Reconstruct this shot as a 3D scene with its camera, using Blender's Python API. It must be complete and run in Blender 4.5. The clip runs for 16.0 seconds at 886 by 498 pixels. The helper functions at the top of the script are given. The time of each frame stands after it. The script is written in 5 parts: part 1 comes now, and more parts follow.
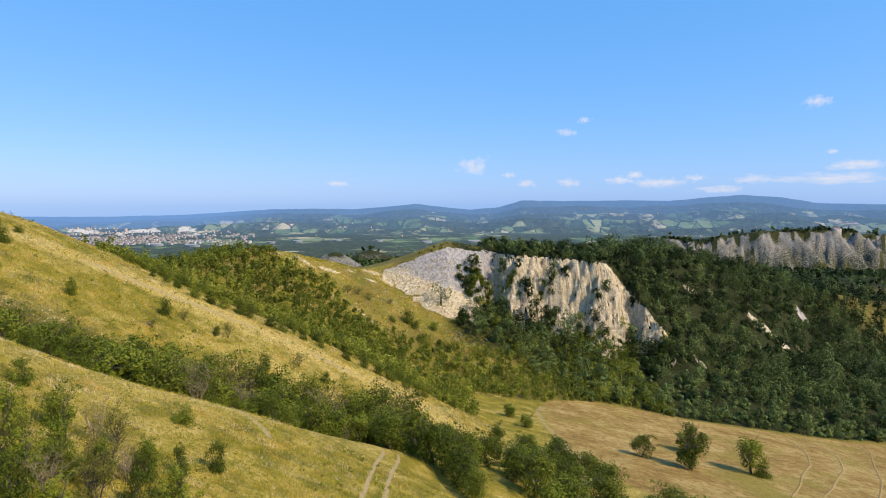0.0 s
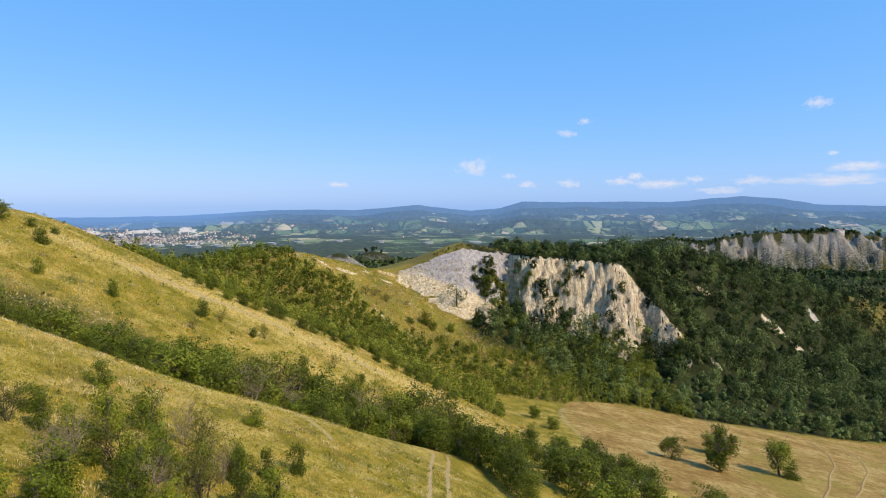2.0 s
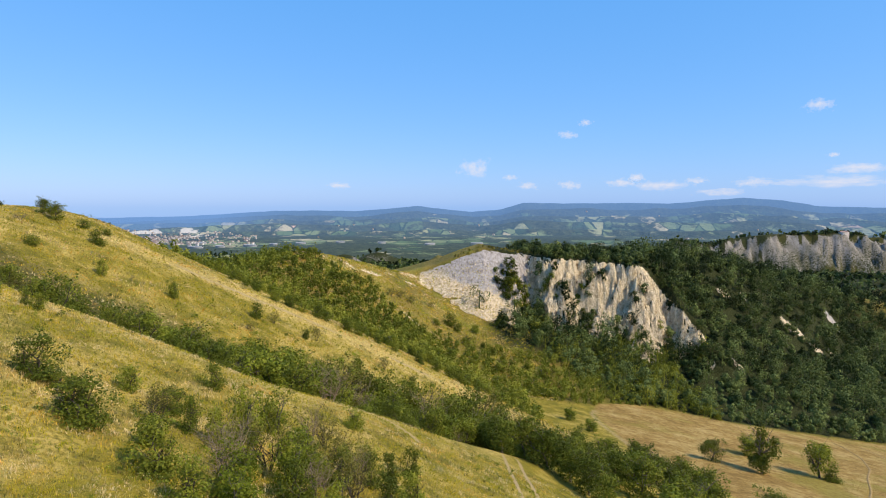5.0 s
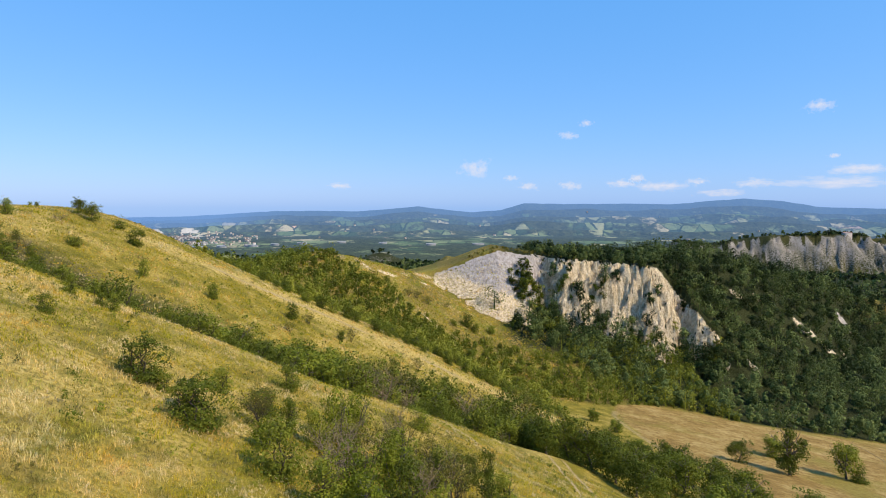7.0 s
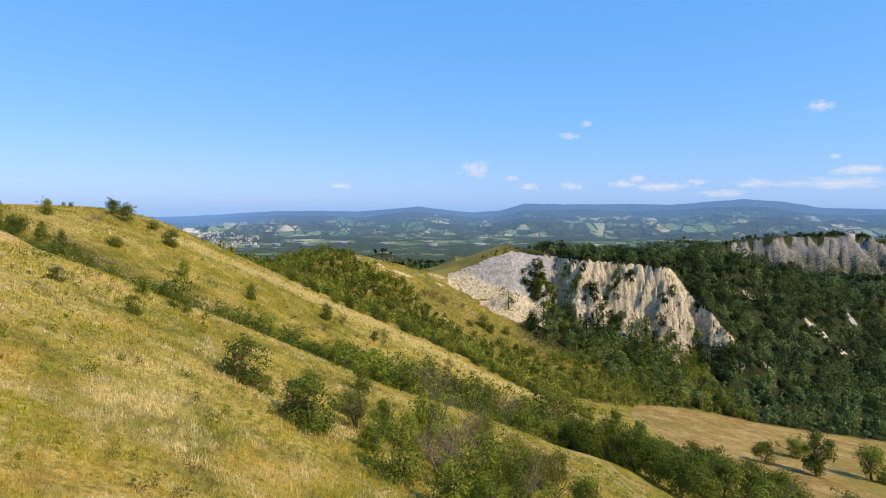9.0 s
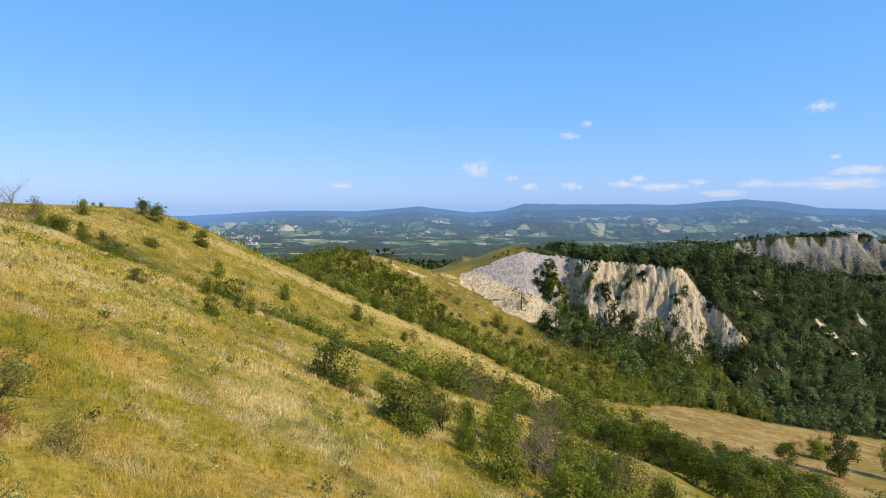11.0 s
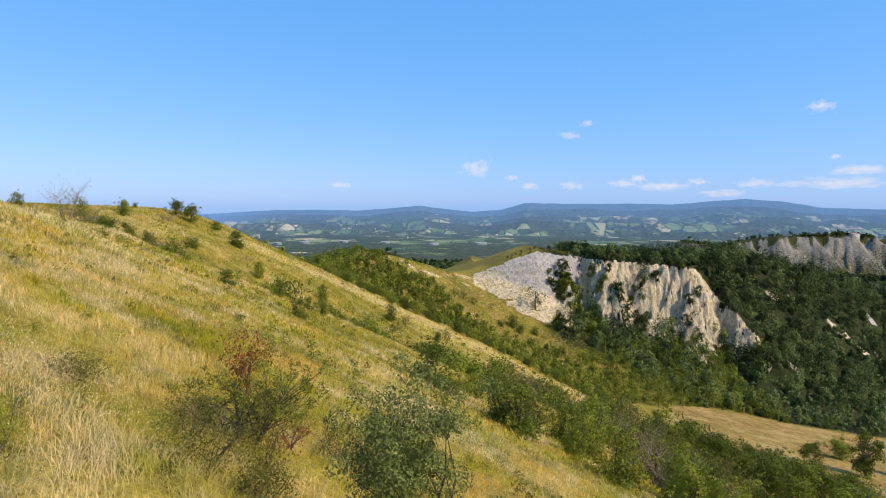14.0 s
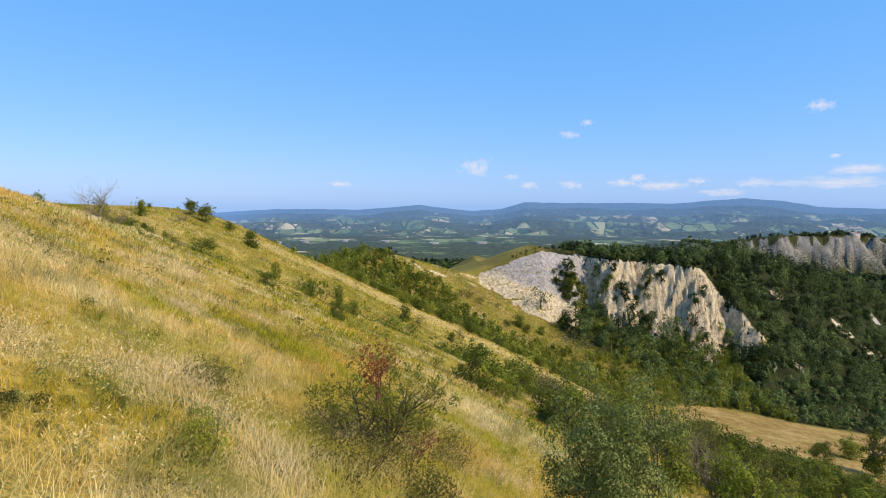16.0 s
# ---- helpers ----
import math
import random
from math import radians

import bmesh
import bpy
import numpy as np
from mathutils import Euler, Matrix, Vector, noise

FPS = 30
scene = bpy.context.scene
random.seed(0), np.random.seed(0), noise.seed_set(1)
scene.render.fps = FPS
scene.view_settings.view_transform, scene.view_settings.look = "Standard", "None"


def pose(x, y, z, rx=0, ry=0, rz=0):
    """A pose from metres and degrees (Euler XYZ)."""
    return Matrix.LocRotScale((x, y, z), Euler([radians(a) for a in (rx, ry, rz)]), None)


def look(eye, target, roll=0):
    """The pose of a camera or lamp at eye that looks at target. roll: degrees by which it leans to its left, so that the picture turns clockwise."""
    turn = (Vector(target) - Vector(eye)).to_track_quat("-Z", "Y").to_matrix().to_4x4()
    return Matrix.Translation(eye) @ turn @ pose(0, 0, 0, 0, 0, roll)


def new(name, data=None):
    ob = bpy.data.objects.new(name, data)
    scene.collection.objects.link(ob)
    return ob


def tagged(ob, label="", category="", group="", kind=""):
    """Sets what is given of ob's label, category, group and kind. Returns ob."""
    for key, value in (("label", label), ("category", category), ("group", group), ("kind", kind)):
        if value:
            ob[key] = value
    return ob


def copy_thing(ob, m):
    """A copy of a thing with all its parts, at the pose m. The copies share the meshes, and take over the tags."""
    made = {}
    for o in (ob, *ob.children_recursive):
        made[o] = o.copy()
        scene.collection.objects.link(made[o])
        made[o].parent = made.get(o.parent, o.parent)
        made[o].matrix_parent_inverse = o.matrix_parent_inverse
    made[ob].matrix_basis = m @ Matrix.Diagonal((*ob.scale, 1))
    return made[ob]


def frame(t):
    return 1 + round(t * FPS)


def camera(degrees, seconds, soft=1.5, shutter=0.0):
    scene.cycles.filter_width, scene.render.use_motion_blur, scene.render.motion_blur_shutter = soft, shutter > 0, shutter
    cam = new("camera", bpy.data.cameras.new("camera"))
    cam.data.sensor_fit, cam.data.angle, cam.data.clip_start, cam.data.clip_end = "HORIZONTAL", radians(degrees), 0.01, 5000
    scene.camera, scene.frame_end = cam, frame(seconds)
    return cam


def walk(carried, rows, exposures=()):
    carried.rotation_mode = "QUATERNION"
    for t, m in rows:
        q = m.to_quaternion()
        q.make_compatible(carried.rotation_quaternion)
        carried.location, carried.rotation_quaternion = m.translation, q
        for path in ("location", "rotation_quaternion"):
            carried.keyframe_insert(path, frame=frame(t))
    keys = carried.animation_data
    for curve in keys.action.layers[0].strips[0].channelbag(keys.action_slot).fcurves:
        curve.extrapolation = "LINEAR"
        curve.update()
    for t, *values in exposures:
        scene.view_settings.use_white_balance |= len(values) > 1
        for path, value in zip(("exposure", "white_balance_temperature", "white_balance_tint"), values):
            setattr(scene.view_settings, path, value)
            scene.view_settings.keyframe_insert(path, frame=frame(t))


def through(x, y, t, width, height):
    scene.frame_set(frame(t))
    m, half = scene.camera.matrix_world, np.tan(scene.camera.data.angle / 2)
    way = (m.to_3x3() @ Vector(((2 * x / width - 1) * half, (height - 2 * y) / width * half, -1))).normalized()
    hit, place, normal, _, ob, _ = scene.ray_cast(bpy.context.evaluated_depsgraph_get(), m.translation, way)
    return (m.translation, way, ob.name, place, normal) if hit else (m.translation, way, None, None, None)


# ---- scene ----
# camera: a slow slide to the left beside the hillside; seconds, x, y, z, pitch, lean, turn
cam = camera(70.5, 16.0, soft=1.05)
PATH = [
    (0, 0.46, 0.15, -0.33, -3.952, -0.077, -0.010),
    (0.5, -0.93, 0.14, -0.30, -3.928, -0.065, -0.019),
    (1, -2.27, 0.14, -0.27, -3.904, -0.051, -0.026),
    (1.5, -3.57, 0.13, -0.24, -3.882, -0.037, -0.032),
    (2, -4.85, 0.12, -0.21, -3.861, -0.022, -0.038),
    (2.5, -6.11, 0.11, -0.18, -3.841, -0.006, -0.043),
    (3, -7.37, 0.10, -0.15, -3.822, 0.010, -0.047),
    (3.5, -8.62, 0.10, -0.13, -3.805, 0.026, -0.050),
    (4, -9.86, 0.09, -0.10, -3.789, 0.043, -0.053),
    (4.5, -11.11, 0.08, -0.08, -3.775, 0.060, -0.056),
    (5, -12.36, 0.07, -0.05, -3.762, 0.078, -0.059),
    (5.5, -13.61, 0.06, -0.03, -3.750, 0.095, -0.061),
    (6, -14.86, 0.06, -0.01, -3.740, 0.112, -0.063),
    (6.5, -16.11, 0.05, 0.01, -3.731, 0.130, -0.065),
    (7, -17.35, 0.04, 0.04, -3.723, 0.147, -0.067),
    (7.5, -18.57, 0.04, 0.06, -3.717, 0.164, -0.070),
    (8, -19.78, 0.03, 0.08, -3.713, 0.181, -0.072),
    (8.5, -20.96, 0.02, 0.10, -3.710, 0.197, -0.075),
    (9, -22.12, 0.01, 0.12, -3.708, 0.213, -0.079),
    (9.5, -23.25, 0.01, 0.14, -3.708, 0.229, -0.083),
    (10, -24.33, 0.00, 0.17, -3.710, 0.244, -0.087),
    (10.5, -25.38, -0.01, 0.19, -3.713, 0.258, -0.092),
    (11, -26.37, -0.01, 0.21, -3.718, 0.271, -0.098),
    (11.5, -27.32, -0.02, 0.24, -3.724, 0.284, -0.105),
    (12, -28.21, -0.03, 0.26, -3.732, 0.295, -0.112),
    (12.5, -29.04, -0.03, 0.29, -3.741, 0.306, -0.121),
    (13, -29.81, -0.04, 0.31, -3.753, 0.316, -0.131),
    (13.5, -30.52, -0.05, 0.34, -3.765, 0.324, -0.142),
    (14, -31.18, -0.05, 0.37, -3.780, 0.331, -0.154),
    (14.5, -31.78, -0.06, 0.40, -3.796, 0.337, -0.168),
    (15, -32.32, -0.06, 0.43, -3.814, 0.342, -0.183),
    (15.5, -32.83, -0.07, 0.46, -3.834, 0.345, -0.200),
    (16, -33.29, -0.08, 0.50, -3.855, 0.347, -0.218),
]
walk(cam, [(t, pose(x, y, z, 90 + p, 0, yaw) @ pose(0, 0, 0, 0, 0, lean)) for t, x, y, z, p, lean, yaw in PATH])

# ---- world and sun ----
SUN_AZ, SUN_EL = (0.885, -0.466), 44.0  # the way to the sun on the map, and its height in degrees
world = bpy.data.worlds.new("sky")
scene.world = world
world.use_nodes = True
wn = world.node_tree.nodes
sky = wn.new("ShaderNodeTexSky")
sky.sky_type = "NISHITA"
sky.sun_disc = False
sky.sun_elevation = radians(SUN_EL)
sky.sun_rotation = math.atan2(SUN_AZ[0], SUN_AZ[1])
sky.altitude = 250
sky.air_density, sky.dust_density, sky.ozone_density = 1.0, 0.7, 1.5
wn["Background"].inputs["Strength"].default_value = 0.112
# clear summer air: the sky's own gradient, thinned, over an even blue
thin = wn.new("ShaderNodeMix")
thin.data_type, thin.blend_type = "RGBA", "MULTIPLY"
thin.inputs[0].default_value = 1.0
thin.inputs[7].default_value = (0.62, 0.545, 0.50, 1)
even = wn.new("ShaderNodeMix")
even.data_type, even.blend_type = "RGBA", "ADD"
even.inputs[0].default_value = 1.0
even.inputs[7].default_value = (0.25, 2.30, 6.1, 1)
world.node_tree.links.new(sky.outputs[0], thin.inputs[6])
world.node_tree.links.new(thin.outputs[2], even.inputs[6])
world.node_tree.links.new(even.outputs[2], wn["Background"].inputs["Color"])
sun_data = bpy.data.lights.new("sun", "SUN")
sun_data.energy, sun_data.angle, sun_data.color = 5.0, radians(0.53), (1.0, 0.86, 0.65)
sun = new("sun", sun_data)
sun.matrix_world = look((0, 0, 0), (-SUN_AZ[0], -SUN_AZ[1], -math.tan(radians(SUN_EL))))
sun.location = (60, -60, 120)
scene.view_settings.exposure = 0.04

# ---- landform ----
_perm = np.random.RandomState(7).permutation(4096)


def _lattice(i, j, seed):
    return _perm[(_perm[(i + seed * 131) & 4095] + j) & 4095] / 4095.0


def vnoise(x, y, seed=0):
    """Smooth value noise, -1 to 1."""
    i, j = np.floor(x).astype(int), np.floor(y).astype(int)
    u, v = x - i, y - j
    u, v = u * u * (3 - 2 * u), v * v * (3 - 2 * v)
    a = _lattice(i, j, seed) * (1 - u) + _lattice(i + 1, j, seed) * u
    b = _lattice(i, j + 1, seed) * (1 - u) + _lattice(i + 1, j + 1, seed) * u
    return 2 * (a * (1 - v) + b * v) - 1


def fbm(x, y, size, octaves=4, seed=0):
    total, amp, f = 0.0, 1.0, 1.0 / size
    for k in range(octaves):
        total = total + amp * vnoise(x * f + 17.3 * k, y * f - 9.1 * k, seed + k)
        amp, f = amp * 0.5, f * 2.03
    return total / 1.8


def smax(a, b, k):
    return k * np.logaddexp(a / k, b / k)


def smin(a, b, k):
    return -k * np.logaddexp(-a / k, -b / k)


def bend(s, k):
    """0 for s below 0, s above it, rounded over k metres."""
    return k * np.logaddexp(0.0, s / k)


def step(a, b, v):
    t = np.clip((v - a) / (b - a), 0, 1)
    return t * t * (3 - 2 * t)


def crest_near(x):
    """The brow of the near spur: its y for each x."""
    q = np.maximum(x + 51, 0)
    return 44 + 0.18 * q + 0.008 * q * q + 0.75 * np.clip(-51 - x, 0, 14)


def crest_second(x):
    return np.interp(x, [-80, -49, -30, -15, 2, 20], [96, 101, 107, 109.5, 107, 104])


def cliff_edge(x):
    """The brow of the clay cliff, and the rib that falls away from its corner towards the field."""
    return np.interp(x, [-30, 0, 8, 18, 25, 40, 50, 57, 62, 66, 72, 78, 90, 400], [216, 219, 221, 220, 218, 218, 217, 216.5, 215.5, 212.5, 208.5, 203.5, 194, -60])


def wooded_hill(x, y):
    """The hill over the cliff and the wooded side that slopes down beside it."""
    top = np.interp(x, [-40, -26, -16, -6, 2, 20, 50, 75, 100, 170, 260, 400], [-26, -22.5, -20, -16.5, -14, -16.5, -19, -19, -22.5, -33.5, -43, -56])
    side = -20.6 - 0.725 * (np.minimum(x, 80) - 57) - 0.60 * np.maximum(x - 80, 0) + 0.744 * (y - 216)
    side = side + 2.6 * step(60, 90, x) * fbm(x, y, 22.0, 3, 17) - 5.0 * np.exp(-(((x - 0.4 * (y - 240) - 152) / 9.0) ** 2))
    return smin(top - 0.15 * bend(y - cliff_edge(np.minimum(x, 60)) - 35, 8.0), side, 1.0)


def flutes(x, y):
    """Rain gullies in the clay, as metres to and fro: bays, buttresses and sharp rills that start and end at all heights."""
    wx = x + 2.6 * vnoise(x / 5.0, y / 2.4, 29) + 1.2 * vnoise(x / 2.2, y / 1.2, 30)
    bays = fbm(x, x * 0 + 3.0, 17.0, 2, 31)
    cleft = 7.0 * np.exp(-(((x - 17.5) / 3.6) ** 2)) + 2.5 * np.exp(-(((x - 35.0) / 3.0) ** 2)) + 4.0 * np.exp(-(((x - 64.0) / 3.4) ** 2)) - 2.0 * np.exp(-(((x - 53.0) / 4.0) ** 2))
    ribs = 1 - np.abs(vnoise(wx / 3.6, y * 0.60, 37))
    rills = (1 - np.abs(vnoise(wx / 1.5, y * 0.8, 41))) * (0.55 + 0.45 * vnoise(x / 6.0, y / 2.5, 45)) + 0.35 * (1 - np.abs(vnoise(wx / 0.8, y * 1.0, 39)))
    ledge = vnoise(x / 6.0, y / 1.3, 46) + 0.6 * vnoise(x / 2.4, y / 0.7, 52)
    crumbs = vnoise(x / 0.9, y / 0.45, 53) + vnoise(x / 1.7 + 9.0, y / 0.8, 54)
    return 3.6 * bays + cleft - 1.8 * ribs - 2.2 * rills + 1.7 * ledge + 0.8 * crumbs + 2.8


def near_land(x, y):
    # the spur below the camera
    spur = smin(-2.9 - 0.45 * (x + 35) - 0.18 * (y - 9), 1.4 - 0.10 * np.maximum(y - 22, -6), 0.4)
    spur = spur - 0.5 * bend(y - crest_near(x), 2.0)
    spur = spur + 0.35 * fbm(x, y, 9.0, 3, 3) - 0.85 * np.exp(-(((x + 52.5) / 5.0) ** 2 + ((y - 36) / 7.0) ** 2))
    # the second spur, behind the first gully
    second = smin(-10 - 0.5 * (x + 49), 0.5 + 0 * x, 1.0) - 0.3 * bend(y - crest_second(x), 3.0)
    second = second + 0.5 * fbm(x, y, 14.0, 3, 5)
    # the slope under the knoll, up to the saddle
    knoll = smin(-16 - 0.6 * (x + 47.6) + 0.15 * (y - 162), -11.5 + 0.26 * (x + 51), 1.2)
    knoll = knoll - 0.5 * bend(y - (181 + 1.36 * np.clip(x + 51, 0, 40)), 3.0)
    knoll = knoll + 0.9 * fbm(x, y, 15.0, 3, 9)
    # the mown field and the foot of the cliff
    field = -46 - 0.171 * (x - 37) - 0.13 * (y - 112) + 0.3 * fbm(x, y, 40.0, 2, 11)
    foot = -41 + 0.26 * (np.minimum(y, 225) - 208) - 0.22 * (x - 31) - 0.8 * np.maximum(-15 - x, 0) + 1.2 * fbm(x, y, 18.0, 3, 13)
    # cliff and wooded hill
    brow = cliff_edge(x)
    lean = np.interp(x, [-30, -15, 0, 12, 20, 40, 57, 70, 80, 400], [1.0, 1.1, 1.25, 1.3, 2.2, 2.7, 2.5, 1.9, 0.76, 0.744])
    edge = brow + (flutes(x, y) - 0.8) * (0.08 + 0.92 * step(8, 22, x)) * step(-24, -10, x) * (1 - step(68, 80, x))
    depth = bend(edge - y, 0.5)
    drop = lean * depth - np.maximum(lean - 1.25, 0) * bend(depth - 20 / lean, 0.8)
    hill = wooded_hill(x, np.maximum(y, brow)) - drop + 0.5 * fbm(x, y, 16.0, 3, 19)
    land = smax(smax(spur, second, 1.0), smax(knoll, field, 1.0), 1.0)
    return smax(land, smax(foot, hill, 0.6), 0.8)


SKY_U = [-0.75, -0.70, -0.55, -0.40, -0.33, -0.27, -0.20, -0.14, -0.09, -0.044, 0.0, 0.045, 0.09, 0.125, 0.20, 0.28, 0.36, 0.42, 0.475, 0.54, 0.60, 0.71, 0.9]
SKY_Z = [-62, -62, -68, -56, -38, -22, -20, -24, -8, 14, -10, -28, -12, 36, 32, 36, 30, 52, 68, 50, 12, 4, 0]


def far_land(x, y):
    r = np.hypot(x + 16, y)
    u = x / np.maximum(np.abs(y), 1.0)
    base = np.interp(r, [0, 300, 450, 760, 900, 1300, 1700, 2900], [-75, -78, -98, -92, -87, -114, -139, -141])
    base = base + 7 * fbm(x, y, 160.0, 3, 23) * step(350, 600, r) * (1 - step(1300, 1800, r))
    # bare hillocks beyond the saddle
    base = base + 27 * np.exp(-(((x + 140) / 34) ** 2 + ((y - 810) / 26) ** 2))
    base = base + 20 * np.exp(-(((x + 122) / 40) ** 2 + ((y - 1065) / 30) ** 2))
    base = base + 18 * np.exp(-(((x + 480) / 110) ** 2 + ((y - 1260) / 60) ** 2))
    # badlands
    top = np.interp(x, [200, 296, 338, 400, 442, 502, 562, 605, 672, 760, 900, 1100], [-115, -86, -50, -56, -46, -41, -41, -37, -45, -48, -60, -90])
    slant = x + 0.35 * (y - 950) + 5 * vnoise(x / 30.0, y / 40.0, 42)
    ribs = np.abs(vnoise(slant / 26.0, y * 0.004, 43)) * 46 + np.abs(vnoise(slant / 9.0, y * 0.012, 47)) * 30 + np.abs(vnoise(slant / 4.5, y * 0.02, 50)) * 9 + 14 * vnoise(x / 60.0, y * 0, 48)
    brow = 952 + 18 * fbm(x, 0 * x, 90.0, 2, 49) + 0.10 * (x - 500)
    badland = top - 0.85 * bend(brow + ribs - 12 - y, 1.0) - 0.35 * bend(y - brow - 45, 5.0)
    land = smax(base, badland, 2.0)
    # the far side of the valley: ranges one behind the other
    rim = np.interp(u, SKY_U, SKY_Z)
    ang = u * 10
    for at, share, amp, seed in ((3330, 0.16, 9, 54), (3600, 0.36, 14, 55), (3900, 0.55, 17, 56), (4180, 0.76, 16, 57), (4520, 1.0, 0, 58)):
        crest = -141 + (rim + 141) * share + amp * fbm(ang * 1.4, 0 * ang + at * 0.01, 1.0, 3, seed)
        line = at + 90 * fbm(ang, 0 * ang, 1.3, 3, seed + 20)
        spurs = 40 * np.abs(fbm(x, y, 210.0, 3, seed + 40)) + 8 * fbm(x, y, 60.0, 2, seed + 41)
        face = crest - 0.42 * bend(line - r, 12.0) * (1 + 0.25 * fbm(x, y, 300.0, 2, seed + 60)) - 0.25 * bend(r - line, 12.0)
        face = face - spurs * step(10, 160, np.abs(line - r)) + 6 * step(60, 0, np.abs(line - r))
        land = smax(land, face, 5.0)
    return land


def land(x, y):
    """The height of the ground at places of the map."""
    x, y = np.broadcast_arrays(np.asarray(x, float), np.asarray(y, float))
    w = step(350, 470, np.hypot(0.5 * (x + 16), y))
    z = np.zeros(x.shape)
    close, away = w < 1, w > 0
    z[close] = near_land(x[close], y[close]) * (1 - w[close])
    z[away] += far_land(x[away], y[away]) * w[away]
    return z


# ---- end of landform ----


# ---- materials ----
def material(name):
    m = bpy.data.materials.new(name)
    m.use_nodes = True
    m.node_tree.nodes.clear()
    return m


class Nodes:
    """Short calls to build a node tree."""

    def __init__(self, m):
        self.t = m.node_tree
        self.out = self.add("ShaderNodeOutputMaterial")

    def add(self, kind, operation=None, data_type=None, blend_type=None, feature=None, attribute_name=None):
        n = self.t.nodes.new(kind)
        if operation:
            n.operation = operation
        if data_type:
            n.data_type = data_type
        if blend_type:
            n.blend_type = blend_type
        if feature:
            n.feature = feature
        if attribute_name:
            n.attribute_name = attribute_name
        return n

    def put(self, value, socket):
        if hasattr(value, "is_output"):
            self.t.links.new(value, socket)
        elif isinstance(value, tuple) and len(value) == 3 and socket.type == "RGBA":
            socket.default_value = (*value, 1)
        else:
            socket.default_value = value

    def where(self, object_space=False):
        if object_space:
            return self.add("ShaderNodeTexCoord").outputs["Object"]
        return self.add("ShaderNodeNewGeometry").outputs["Position"]

    def scaled(self, vec, s):
        n = self.add("ShaderNodeVectorMath", operation="MULTIPLY")
        self.put(vec, n.inputs[0])
        n.inputs[1].default_value = s
        return n.outputs[0]

    def noise(self, vec, scale, detail=3.0, rough=0.55):
        n = self.add("ShaderNodeTexNoise")
        self.put(vec, n.inputs["Vector"])
        n.inputs["Scale"].default_value, n.inputs["Detail"].default_value, n.inputs["Roughness"].default_value = scale, detail, rough
        return n.outputs["Fac"]

    def voronoi(self, vec, scale, output="Color", feature="F1"):
        n = self.add("ShaderNodeTexVoronoi", feature=feature)
        self.put(vec, n.inputs["Vector"])
        n.inputs["Scale"].default_value = scale
        return n.outputs[output]

    def ramp(self, fac, *stops, mode="LINEAR"):
        n = self.add("ShaderNodeValToRGB")
        n.color_ramp.interpolation = mode
        self.put(fac, n.inputs[0])
        e = n.color_ramp.elements
        while len(e) < len(stops):
            e.new(0.5)
        for el, (p, c) in zip(e, stops):
            el.position = p
            el.color = (*c, 1) if isinstance(c, tuple) else (c, c, c, 1)
        return n.outputs[0]

    def mix(self, fac, a, b, blend="MIX"):
        n = self.add("ShaderNodeMix", data_type="RGBA", blend_type=blend)
        self.put(fac, n.inputs[0])
        self.put(a, n.inputs[6])
        self.put(b, n.inputs[7])
        return n.outputs[2]

    def math(self, op, a, b=0.5, c=None):
        n = self.add("ShaderNodeMath", operation=op)
        self.put(a, n.inputs[0])
        self.put(b, n.inputs[1])
        if c is not None:
            self.put(c, n.inputs[2])
        return n.outputs[0]

    def attr(self, name):
        return self.add("ShaderNodeAttribute", attribute_name=name).outputs["Fac"]

    def bump(self, height, strength, distance):
        n = self.add("ShaderNodeBump")
        self.put(height, n.inputs["Height"])
        n.inputs["Strength"].default_value, n.inputs["Distance"].default_value = strength, distance
        return n.outputs[0]

    def surface(self, colour, rough=0.9, normal=None, metal=0.0, spec=0.25):
        b = self.add("ShaderNodeBsdfPrincipled")
        self.put(colour, b.inputs["Base Color"])
        self.put(rough, b.inputs["Roughness"])
        b.inputs["Metallic"].default_value = metal
        b.inputs["Specular IOR Level"].default_value = spec
        if normal is not None:
            self.put(normal, b.inputs["Normal"])
        self.put(b.outputs[0], self.out.inputs["Surface"])
        return b


